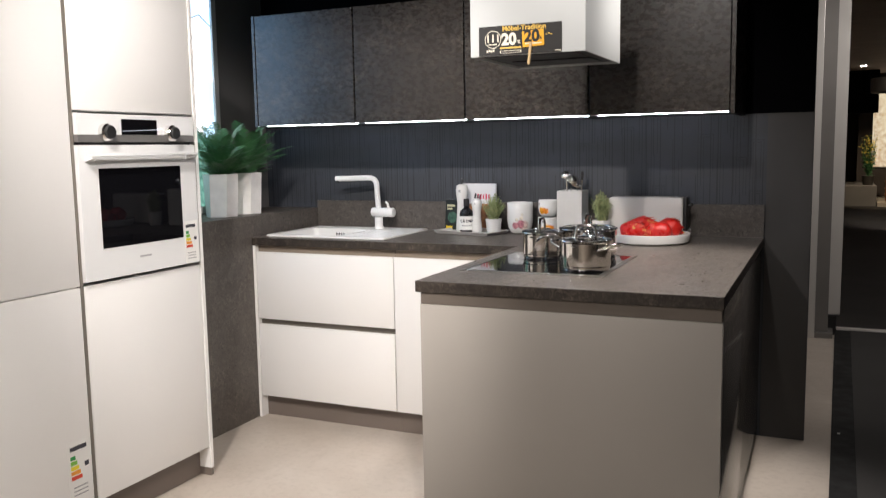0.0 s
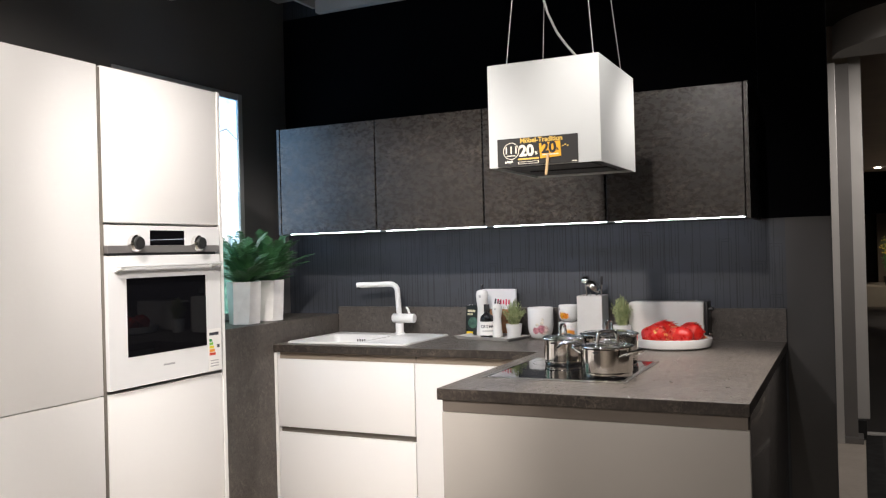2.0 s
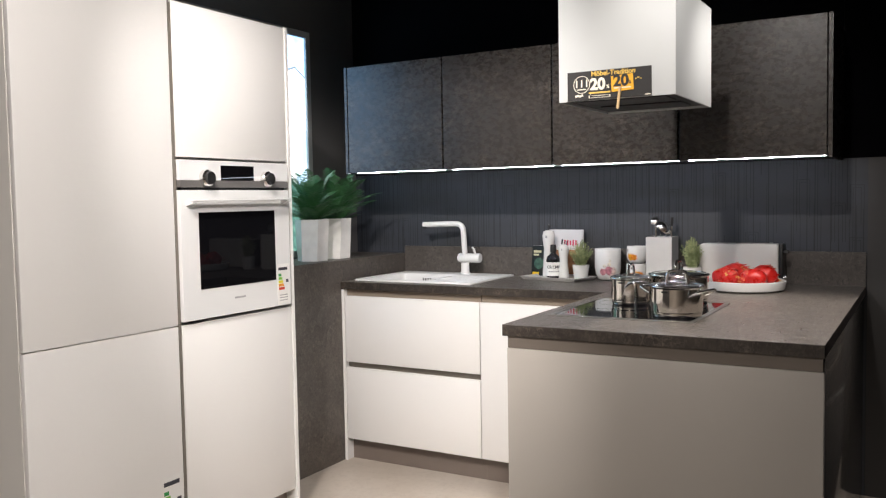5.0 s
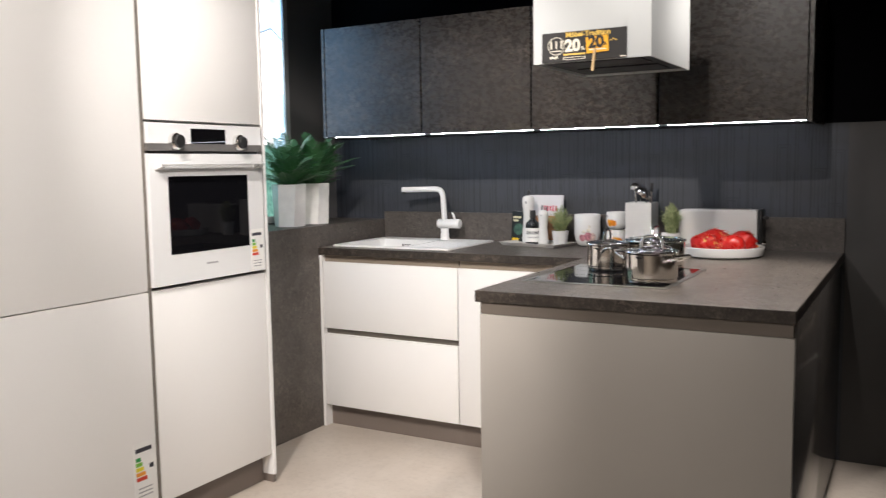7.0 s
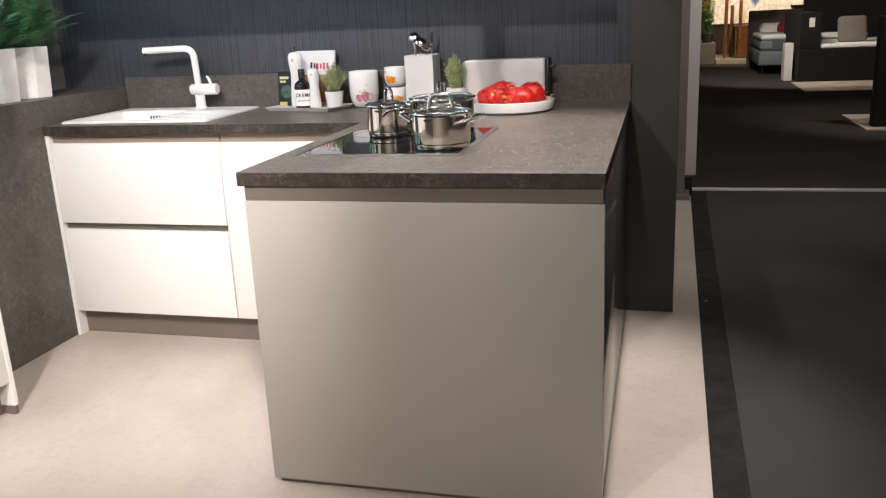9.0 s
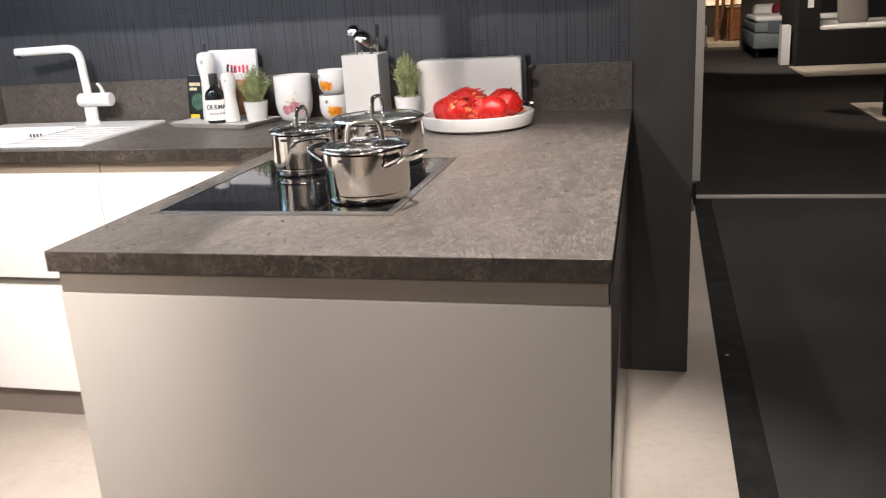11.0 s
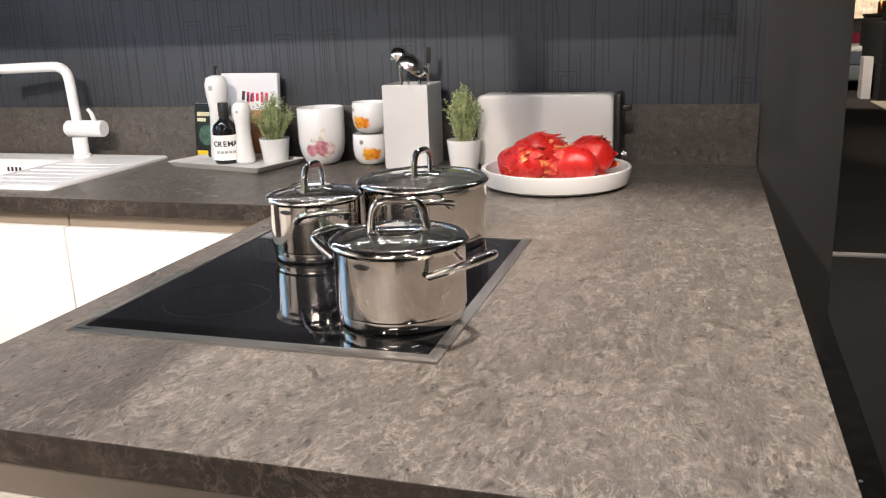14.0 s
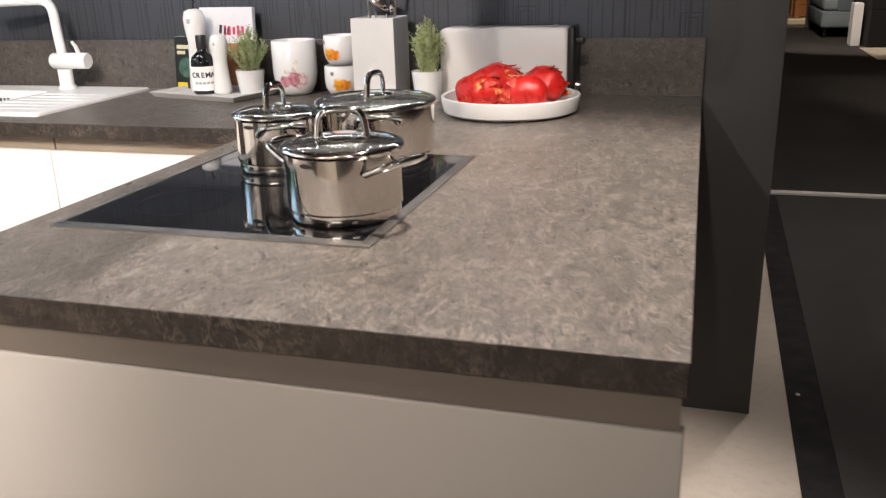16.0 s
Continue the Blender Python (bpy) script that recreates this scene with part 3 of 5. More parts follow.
oc = thing("oven_cabinet", "tall white cabinet housing a built-in oven", "cabinet")
bm = box(XL + 0.02, XF - 0.022, -1.972, -1.368, 0.09, 0.885)
bm = box(XL + 0.02, XF - 0.022, -1.972, -1.368, 1.495, 2.05, bm=bm)
bm = box(XL + 0.02, -2.60, -1.972, -1.368, 0.885, 1.495, bm=bm)
part("body", bm, WHITE_BODY, oc)
part("side_panel", box(XL + 0.02, XF + 0.004, -1.366, -1.348, 0.0, 2.058, 0.001), WHITE_FRONT, oc)
part("foot", box(XL + 0.03, XF, -1.366, -1.349, ZF, -0.0005), PLINTH, oc, "brown strip under the side panel")
part("side_panel", box(XL + 0.02, XF - 0.004, -1.986, -1.974, 0.09, 2.05), GREIGE_GRIP, oc, "taupe grip strip")
tall_front("door", -1.972, -1.370, 0.094, 0.883, oc)
tall_front("door", -1.972, -1.370, 1.499, 2.056, oc)
part("plinth", box(-2.2, -2.17, -1.986, -1.368, ZF, 0.088), PLINTH, oc)
part("top_board", box(XL + 0.02, XF - 0.03, -1.85, -1.37, 2.051, 2.062), ALU_DARK, oc)

fc = thing("fridge_cabinet", "tall white cabinet with two handleless doors", "cabinet")
part("body", box(XL + 0.02, XF - 0.022, -2.60, -1.992, 0.09, 2.05), WHITE_BODY, fc)
tall_front("door", -2.598, -1.992, 0.094, 0.882, fc)
tall_front("door", -2.598, -1.992, 0.886, 2.056, fc)
part("plinth", box(-2.2, -2.17, -2.60, -1.987, ZF, 0.088), PLINTH, fc)
energy_label(-2.046, 0.240, None, 1.57)
energy_label(-1.430, 0.986, None, 1.22, XF + 0.0155)

# ---- oven ----
ov = thing("oven", "white built-in oven with a black glass window", "oven")
OX = XF + 0.004
part("body", box(-2.59, XF - 0.005, -1.955, -1.385, 0.90, 1.48), BLACK_PLASTIC, ov)
part("control_panel", box(XF - 0.004, OX + 0.008, -1.973, -1.382, 1.4145, 1.489, 0.001), OVEN_WHITE, ov)
part("trim", box(XF - 0.004, OX + 0.010, -1.973, -1.382, 1.388, 1.414, 0.001), ALU_DARK, ov, "dark metal trim strip")
part("display", box(OX + 0.008, OX + 0.0095, -1.768, -1.588, 1.4155, 1.472), DISPLAY, ov)
for y in (-1.848, -1.518):
    kn = part("knob", moved(lathe([(0, 0.034), (0.022, 0.034), (0.024, 0.031), (0.025, 0.0), (0.0, 0.0)], 32), pose(OX + 0.008, y, 1.423, 0, 90, 0)), BLACK_PLASTIC, ov, "black knob", 40)
    part("knob_ring", moved(lathe([(0.0252, 0.0), (0.032, 0.001), (0.031, 0.018), (0.0252, 0.024)], 32), pose(OX + 0.008, y, 1.423, 0, 90, 0)), CHROME, kn, "", 40)
od = part("door", box(XF - 0.004, OX + 0.010, -1.976, -1.382, 0.897, 1.378, 0.0015), OVEN_WHITE, ov, "white glass oven door")
part("window", box(OX + 0.010, OX + 0.0115, -1.890, -1.474, 1.008, 1.295, 0.0005), DISPLAY, od)
part("print", box(OX + 0.010, OX + 0.0106, -1.715, -1.655, 0.956, 0.963), INK_GREY, od)
part("handle", box(OX + 0.022, OX + 0.052, -1.950, -1.408, 1.336, 1.346, 0.003), OVEN_WHITE, od, "white flat bar handle", 40)
for y in (-1.936, -1.422):
    bm = box(OX + 0.009, OX + 0.046, y - 0.012, y + 0.012, 1.318, 1.337, 0.002)
    for v in bm.verts:
        if v.co.x > OX + 0.03:
            v.co.z = max(v.co.z, 1.330)
    part("handle_post", bm, OVEN_WHITE, od)

# ---- base run ----
YF = -0.612
sc = thing("sink_cabinet", "white base cabinet with two wide handleless drawers", "cabinet")
part("body", box(-2.397, -1.605, YF + 0.06, -0.02, 0.08, 0.70), WHITE_BODY, sc)
part("side_panel", box(-2.4145, -2.3985, YF - 0.004, -0.02, ZF, 0.868, 0.001), WHITE_FRONT, sc)
part("drawer_front", box(-2.395, -1.607, YF, YF + 0.02, 0.49, 0.836, 0.0018), WHITE_FRONT, sc, smooth=40)
part("drawer_front", box(-2.395, -1.607, YF, YF + 0.02, 0.082, 0.461, 0.0018), WHITE_FRONT, sc, smooth=40)
part("grip_profile", box(-2.397, -1.607, YF + 0.026, YF + 0.050, 0.44, 0.515), GREIGE_GRIP, sc, "dark taupe grip groove")
part("grip_profile", box(-2.397, -1.607, YF + 0.022, YF + 0.055, 0.80, 0.871), GRIP_TAN, sc, "tan grip profile")
part("plinth", box(-2.398, -1.603, YF + 0.05, YF + 0.066, ZF, 0.079), PLINTH, sc)
cc = thing("corner_cabinet", "white corner base cabinet with a plain door", "cabinet")
part("body", box(-1.603, -0.975, YF + 0.06, -0.02, 0.08, 0.86), WHITE_BODY, cc)
part("door", box(-1.602, -0.94, YF, YF + 0.02, 0.082, 0.836, 0.0018), WHITE_FRONT, cc, smooth=40)
part("grip_profile", box(-1.602, -0.94, YF + 0.022, YF + 0.055, 0.80, 0.871), GRIP_TAN, cc, "tan grip profile")
part("plinth", box(-1.602, -0.93, YF + 0.05, YF + 0.066, ZF, 0.079), PLINTH, cc)

# ---- peninsula ----
pn = thing("peninsula_cabinet", "greige peninsula cabinet with a glossy dark side", "cabinet")
part("body", box(-0.93, -0.03, -1.59, -0.02, 0.08, 0.865), WHITE_BODY, pn)
part("end_panel", box(-0.966, -0.002, -1.637, -1.617, -0.013, 0.832, 0.002), GREIGE, pn, "plain greige end panel", 40)
part("grip_backing", box(-0.960, -0.010, -1.616, -1.600, 0.80, 0.833), DARK_GRIP, pn)
part("grip_profile", box(-0.964, -0.006, -1.634, -1.600, 0.8335, 0.871), DARK_GRIP, pn, "recessed dark taupe strip")
part("plinth", box(-0.955, -0.016, -1.616, -1.60, ZF, 0.078), PLINTH, pn)
part("side_panel", box(-0.024, -0.006, -1.6055, -0.02, 0.004, 0.868, 0.001), GLOSS_SIDE, pn, "glossy dark side panel", 40)
part("side_plinth", box(-0.045, -0.028, -1.585, -0.02, ZF, 0.078), BLACK_GAP, pn)
for y0, y1 in ((-1.590, -1.13), (-1.127, -0.64)):
    part("door", box(-0.962, -0.942, y0, y1, 0.082, 0.842, 0.0018), WHITE_FRONT, pn, "white side door", 40)
part("side_plinth", box(-0.925, -0.91, -1.585, -0.60, ZF, 0.079), PLINTH, pn)

# ---- worktop: one L-shaped slab with the cut-out for the sink ----
SX0, SX1, SY0, SY1 = -2.385, -1.69, -0.54, -0.035


def slab(xs, ys, keep, z0, z1):
    bm = bmesh.new()
    grid = {}

    def vert(i, j, z):
        return grid.setdefault((i, j, z), bm.verts.new((xs[i], ys[j], z)) if (i, j, z) not in grid else grid[i, j, z])

    cells = {(i, j) for i in range(len(xs) - 1) for j in range(len(ys) - 1) if keep((xs[i] + xs[i + 1]) / 2, (ys[j] + ys[j + 1]) / 2)}
    for i, j in cells:
        bm.faces.new([vert(a, b, z1) for a, b in ((i, j), (i + 1, j), (i + 1, j + 1), (i, j + 1))])
        bm.faces.new([vert(a, b, z0) for a, b in ((i, j + 1), (i + 1, j + 1), (i + 1, j), (i, j))])
        for (di, dj), (p, q) in (((0, -1), ((i, j), (i + 1, j))), ((1, 0), ((i + 1, j), (i + 1, j + 1))), ((0, 1), ((i + 1, j + 1), (i, j + 1))), ((-1, 0), ((i, j + 1), (i, j)))):
            if (i + di, j + dj) not in cells:
                bm.faces.new([vert(*p, z0), vert(*q, z0), vert(*q, z1), vert(*p, z1)])
    return bm


xs = [-2.432, SX0 + 0.015, SX1 - 0.015, -0.982, 0.0]
ys = [-1.640, -0.620, SY0 + 0.015, SY1 - 0.015, 0.0]
wt = thing("worktop", "L-shaped dark slate laminate worktop with matching upstand", "worktop")
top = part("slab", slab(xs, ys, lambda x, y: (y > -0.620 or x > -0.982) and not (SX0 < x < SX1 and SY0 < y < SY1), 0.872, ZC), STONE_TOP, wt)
# upright faces take the slate darkened for shade
top.data.materials.append(STONE_EDGE_SHADED)
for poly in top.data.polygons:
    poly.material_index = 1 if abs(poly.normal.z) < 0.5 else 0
bv = top.modifiers.new("edge", 'BEVEL')
bv.width, bv.segments, bv.limit_method, bv.angle_limit = 0.0015, 2, 'ANGLE', radians(60)
part("upstand", box(-2.412, 0.0, 0.0, 0.0145, ZC - 0.03, 1.062, 0.001), STONE_LEDGE, wt, "slate laminate upstand")

# ---- sink and tap ----
sk = thing("sink", "white composite sink with a draining board set into the worktop", "sink")


def sink_mesh():
    bm = bmesh.new()

    def ring(x0, x1, y0, y1, r, z, n=5):
        out = []
        for cx, cy, a0 in ((x1 - r, y1 - r, 0), (x0 + r, y1 - r, 90), (x0 + r, y0 + r, 180), (x1 - r, y0 + r, 270)):
            for k in range(n + 1):
                a = radians(a0 + 90 * k / n)
                out.append(bm.verts.new((cx + r * math.cos(a), cy + r * math.sin(a), z)))
        return out

    bx0, bx1, by0, by1 = SX0 + 0.04, SX0 + 0.40, SY0 + 0.035, SY1 - 0.10
    rings = [ring(SX0, SX1, SY0, SY1, 0.012, ZC), ring(SX0, SX1, SY0, SY1, 0.012, ZC + 0.006), ring(SX0 + 0.004, SX1 - 0.004, SY0 + 0.004, SY1 - 0.004, 0.01, ZC + 0.009),
             ring(bx0, bx1, by0, by1, 0.03, ZC + 0.007), ring(bx0 + 0.008, bx1 - 0.008, by0 + 0.008, by1 - 0.008, 0.03, ZC - 0.01),
             ring(bx0 + 0.02, bx1 - 0.02, by0 + 0.02, by1 - 0.02, 0.04, ZC - 0.17), ring(bx0 + 0.06, bx1 - 0.06, by0 + 0.06, by1 - 0.06, 0.04, ZC - 0.185)]
    for a, b in zip(rings, rings[1:]):
        for k in range(len(a)):
            j = (k + 1) % len(a)
            bm.faces.new((a[k], a[j], b[j], b[k]))
    bm.faces.new(rings[-1])
    return bm


part("basin", sink_mesh(), SINK_WHITE, sk, "", 35)
for k in range(6):
    y = SY0 + 0.07 + k * 0.052
    part("drainer_rib", box(SX0 + 0.43, SX1 - 0.035, y, y + 0.012, ZC + 0.0068, ZC + 0.0098, 0.001), SINK_WHITE, sk)
part("overflow", box(SX0 + 0.175, SX0 + 0.245, SY1 - 0.108, SY1 - 0.104, ZC - 0.045, ZC - 0.012, 0.001), CHROME, sk, "chrome overflow grille")
for k in range(4):
    part("overflow_slot", box(SX0 + 0.182 + 0.015 * k, SX0 + 0.19 + 0.015 * k, SY1 - 0.1095, SY1 - 0.1075, ZC - 0.04, ZC - 0.017), BLACK_PLASTIC, sk)
part("drain", lathe([(0, 0), (0.04, 0.0), (0.045, 0.004), (0.045, -0.004)], 32, at=(SX0 + 0.22, -0.32, ZC - 0.183)), CHROME, sk, "chrome drain", 40)

TX, TY = -1.965, -0.085
tp = thing("tap", "white angled kitchen tap standing on the sink", "tap", (TX, TY, ZC + 0.008), 0)
part("base", lathe([(0.0, 0.0), (0.027, 0.0), (0.027, 0.008), (0.0225, 0.012), (0.0225, 0.062), (0.0, 0.062)], 32), SINK_WHITE, tp, "", 40)
part("body", moved(lathe([(0.0, -0.038), (0.022, -0.038), (0.025, -0.034), (0.025, 0.090), (0.022, 0.094), (0.0, 0.094)], 32), pose(0, 0, 0.088, 0, 90, 0)), SINK_WHITE, tp, "", 40)
part("spout", tube(bend([(0, 0, 0.09), (-0.010, 0, 0.276), (-0.235, -0.05, 0.272)], 0.045), 0.0150, 20), SINK_WHITE, tp, "", 40)
part("nozzle", tube([(-0.225, -0.048, 0.262), (-0.226, -0.048, 0.250)], 0.011, 16), BLACK_PLASTIC, tp)
part("lever", tube([(0.062, 0, 0.112), (0.058, -0.004, 0.135), (0.048, -0.006, 0.148)], [0.007, 0.006, 0.005], 12), SINK_WHITE, tp, "", 40)

# ---- hob ----
HX0, HX1, HY0, HY1 = -0.925, -0.414, -1.392, -0.826
hb = thing("hob", "black glass hob with a brushed steel frame", "hob")
part("glass", box(HX0 + 0.014, HX1 - 0.014, HY0 + 0.014, HY1 - 0.014, ZC - 0.03, ZC + 0.0042, 0.001), BLACK_GLASS, hb)
bm = bmesh.new()
ro = [(HX0, HY0), (HX1, HY0), (HX1, HY1), (HX0, HY1)]
ri = [(HX0 + 0.0145, HY0 + 0.0145), (HX1 - 0.0145, HY0 + 0.0145), (HX1 - 0.0145, HY1 - 0.0145), (HX0 + 0.0145, HY1 - 0.0145)]
lv = [[bm.verts.new((x, y, z)) for x, y in r] for r, z in ((ro, ZC), (ro, ZC + 0.003), (ri, ZC + 0.0055), (ri, ZC))]
for a, b in zip(lv, lv[1:] + lv[:1]):
    for k in range(4):
        j = (k + 1) % 4
        bm.faces.new((a[k], a[j], b[j], b[k]))
part("frame", bm, STEEL_FRAME, hb, "brushed steel frame")
ring_mat = paint("hob_print", (0.012, 0.012, 0.013), 0.12, bump=0.0)
for x, y, r in ((-0.545, -1.24, 0.09), (-0.79, -1.24, 0.075), (-0.79, -0.96, 0.09), (-0.55, -0.95, 0.11)):
    part("cooking_zone", lathe([(r, 0), (r + 0.002, 0), (r + 0.002, 0.0003), (r, 0.0003), (r, 0)], 64, at=(x, y, ZC + 0.0042)), ring_mat, hb, "printed cooking zone ring")


# ---- pots ----
def pot(x, y, r, h, turn, lid_turn, label, badge=-14):
    p = thing("cooking_pot", label, "pot", (x, y, ZC + 0.0045), turn, "pots on the hob")
    part("body", lathe([(0, 0), (r - 0.012, 0), (r - 0.004, 0.002), (r - 0.002, 0.008), (r - 0.003, 0.016), (r, 0.019), (r, h - 0.006), (r + 0.004, h - 0.001), (r + 0.004, h + 0.001), (r - 0.002, h), (r - 0.003, h - 0.01), (r - 0.003, 0.02), (0, 0.02)], 72), STEEL, p, "", 30)
    # dark lining carries the shade below the lid, which casts none
    part("inside", lathe([(0, 0.0215), (r - 0.0045, 0.0215), (r - 0.0042, h - 0.012)], 48), POT_INSIDE, p, "steel inside toned dark for the pot's shade", 40)
    lid = part("lid", lathe([(0.0, h + 0.012), (r * 0.3, h + 0.0113), (r * 0.6, h + 0.009), (r * 0.85, h + 0.0055), (r - 0.004, h + 0.003), (r - 0.004, h + 0.0005), (r * 0.85, h + 0.003), (r * 0.6, h + 0.0063), (r * 0.3, h + 0.0085), (0, h + 0.009)], 72), LID_GLASS, p, "clear glass lid", 40)
    part("rim", lathe([(r - 0.008, h + 0.006), (r - 0.002, h + 0.007), (r + 0.005, h + 0.004), (r + 0.006, h + 0.001), (r - 0.004, h + 0.0005), (r - 0.008, h + 0.003), (r - 0.008, h + 0.006)], 72), CHROME, lid, "steel lid rim", 50)
    part("knob_plate", lathe([(0, h + 0.016), (0.030, h + 0.016), (0.034, h + 0.013), (0.03, h + 0.010), (0, h + 0.010)], 32), CHROME, lid, "", 40)
    lid.visible_shadow = False
    part("lid_handle", tube(bend([(-0.036, 0, h + 0.011), (-0.031, 0, h + 0.052), (0.031, 0, h + 0.052), (0.036, 0, h + 0.011)], 0.020), 0.0045, 12, flat=1.3), CHROME, lid, "bent steel lid handle", 50, at=pose(0, 0, 0, 0, 0, lid_turn))
    for s in (-1, 1):
        z = h * 0.74
        path = bend([(s * (r - 0.004), -0.040, z), (s * (r + 0.050), -0.036, z + 0.022), (s * (r + 0.050), 0.036, z + 0.022), (s * (r - 0.004), 0.040, z)], 0.028)
        part("side_handle", tube(path, 0.0052, 12), CHROME, p, "bent steel side handle", 50)
    part("badge", moved(lathe([(0, 0.0012), (0.010, 0.0012), (0.012, 0.0)], 24), Matrix.Translation((0, -r, h * 0.86)) @ pose(0, 0, 0, 90, 0, 0) @ Matrix.Diagonal((1.0, 0.30, 1.0, 1.0))), BLACK_PLASTIC, p, "black oval badge", at=pose(0, 0, 0, 0, 0, badge - turn))
    return p


pot(-0.505, -1.250, 0.086, 0.103, -22, 42, "small stainless steel pot with a glass lid on the hob")
pot(-0.749, -0.985, 0.075, 0.100, -58, 148, "tall narrow stainless steel pot with a glass lid")
pot(-0.596, -0.872, 0.110, 0.108, -68, 153, "large stainless steel pot with a glass lid")

# ---- upper cabinets ----
YU, UZ0, UZ1 = -0.462, 1.477, 2.036
gaps = [-2.462, -1.876, -1.288, -0.702, -0.112]
for n in range(4):
    a, b = gaps[n], gaps[n + 1]
    uc = thing("wall_cabinet", "slate laminate wall cabinet with a light strip below", "cabinet", group="wall cabinets over the worktop")
    part("body", box(a + 0.001, b - 0.001, YU + 0.022, YW - 0.001, UZ0 + 0.004, UZ1 - 0.002), BLACK_GAP, uc)
    part("door", box(a + 0.005, b - 0.005, YU, YU + 0.02, UZ0, UZ1, 0.0012), STONE_DOOR, uc, "slate laminate door")
    part("led_strip", box(a + 0.03, b - 0.012, YU + 0.045, YU + 0.0495, UZ0 - 0.0012, UZ0 + 0.0036), LED, uc, "glowing white light strip")
    if n == 0:
        part("side_panel", box(a - 0.016, a - 0.0005, YU - 0.001, YW - 0.001, UZ0 - 0.004, UZ1 + 0.001), STONE_DOOR, uc)
    if n == 3:
        part("side_panel", box(b + 0.0005, b + 0.016, YU - 0.001, YW - 0.001, UZ0 - 0.008, UZ1 + 0.001), STONE_DOOR, uc)

# ---- island hood ----
hx0, hx1, hy0, hy1, hz0, hz1 = -0.822, -0.438, -1.515, -1.035, 1.638, 1.984
FILTER_DARK = paint("dark_grey_filter", (0.011, 0.011, 0.011), 0.5)
hd = thing("cooker_hood", "white cube cooker hood hung on four steel wires", "cooker hood")
for args in ((hx0, hx0 + 0.006, hy0 + 0.006, hy1 - 0.006, hz0, hz1), (hx1 - 0.006, hx1, hy0 + 0.006, hy1 - 0.006, hz0, hz1), (hx0, hx1, hy0, hy0 + 0.006, hz0, hz1), (hx0, hx1, hy1 - 0.006, hy1, hz0, hz1)):
    part("side", box(*args, 0.001), HOOD_WHITE, hd, smooth=40)
part("top", box(hx0 + 0.006, hx1 - 0.006, hy0 + 0.006, hy1 - 0.006, hz1 - 0.012, hz1 - 0.001), HOOD_WHITE, hd)
part("underside", box(hx0 + 0.0065, hx1 - 0.0065, hy0 + 0.0065, hy1 - 0.0065, hz0 + 0.008, hz0 + 0.030), FILTER_DARK, hd, "dark metal filter plate")
for k in range(2):
    part("filter_bar", box(hx0 + 0.05, hx1 - 0.05, hy0 + 0.06 + 0.2 * k, hy0 + 0.20 + 0.2 * k, hz0 + 0.003, hz0 + 0.008, 0.002), FILTER_DARK, hd)
for x in (hx0 + 0.05, hx1 - 0.03):
    for y in (hy0 + 0.05, hy1 - 0.05):
        part("wire", tube([(x, y, hz1 - 0.002), (x + (-0.63 - x) * 0.55, y + (-1.275 - y) * 0.5, 2.95)], 0.0014, 8), ALU, hd)
cord = [(0, 0), (-0.032, 0.047), (-0.073, 0.098), (-0.108, 0.149), (-0.142, 0.225), (-0.166, 0.31), (-0.180, 0.42), (-0.183, 0.56), (-0.172, 0.76), (-0.155, 0.968)]
part("cord", tube([(-0.545 + dx, -1.26, hz1 - 0.002 + dz) for dx, dz in cord], 0.0042, 8), paint("grey_cord", (0.5, 0.5, 0.49), 0.5), hd, "grey power cord", 50)

# sale sign hung on the hood
SIGN_BLACK = paint("black_card", (0.012, 0.011, 0.010), 0.45)
GOLD = paint("gold_print", (0.80, 0.52, 0.10), 0.5)
CREAM_INK = paint("cream_print", (0.85, 0.80, 0.66), 0.5)
ORANGE = paint("orange_card", (0.85, 0.42, 0.02), 0.5)
sg = thing("sale_sign", "black sale sign with gold lettering clipped to the hood", "sign", (-0.651, hy0 - 0.004, 1.686))
part("card", box(-0.139, 0.139, -0.0012, 0.0012, -0.046, 0.046, 0.0004), SIGN_BLACK, sg)


def on_sign(x, z, lift=0.0):
    return pose(x, -0.0018 - lift, z, 90, 0, 0)


lettering("heading", "Möbel-Tradition", 0.0222, GOLD, sg, on_sign(0.015, 0.0355))
lettering("number", "111", 0.034, CREAM_INK, sg, on_sign(-0.090, 0.006), bold=0.012)
part("print", box(-0.106, -0.076, -0.0022, -0.0014, -0.013, -0.010), CREAM_INK, sg)
for k in range(4):
    part("print", box(-0.112 + 0.007 * k, -0.107 + 0.007 * k, -0.0022, -0.0014, -0.036 + 0.002 * (k % 2), -0.029 + 0.002 * (k % 2)), CREAM_INK, sg)
for k in range(3):
    part("print", box(0.086 + 0.008 * k, 0.092 + 0.008 * k, -0.0022, -0.0014, 0.008 + 0.003 * (k % 2), 0.011 + 0.004 * (k % 2)), GOLD, sg)
part("badge_ring", moved(lathe([(0.0262, 0), (0.028, 0), (0.028, 0.0006), (0.0262, 0.0006), (0.0262, 0)], 40), on_sign(-0.090, 0.004)), CREAM_INK, sg)
lettering("figure", "20", 0.050, CREAM_INK, sg, on_sign(-0.036, 0.001), bold=0.04)
lettering("percent", "%", 0.015, CREAM_INK, sg, on_sign(-0.002, -0.008))
part("print_frame", moved(lathe([(0.0, 0), (0.001, 0), (0.001, 0.0005), (0, 0.0005)], 8), on_sign(-0.06, -0.03)), CREAM_INK, sg)
part("print", box(-0.066, 0.006, -0.0022, -0.0014, -0.027, -0.022), GOLD, sg)
part("print", box(-0.066, 0.006, -0.0022, -0.0014, -0.041, -0.033), CREAM_INK, sg)
part("print", box(-0.063, 0.003, -0.0026, -0.0016, -0.0395, -0.0345), SIGN_BLACK, sg)
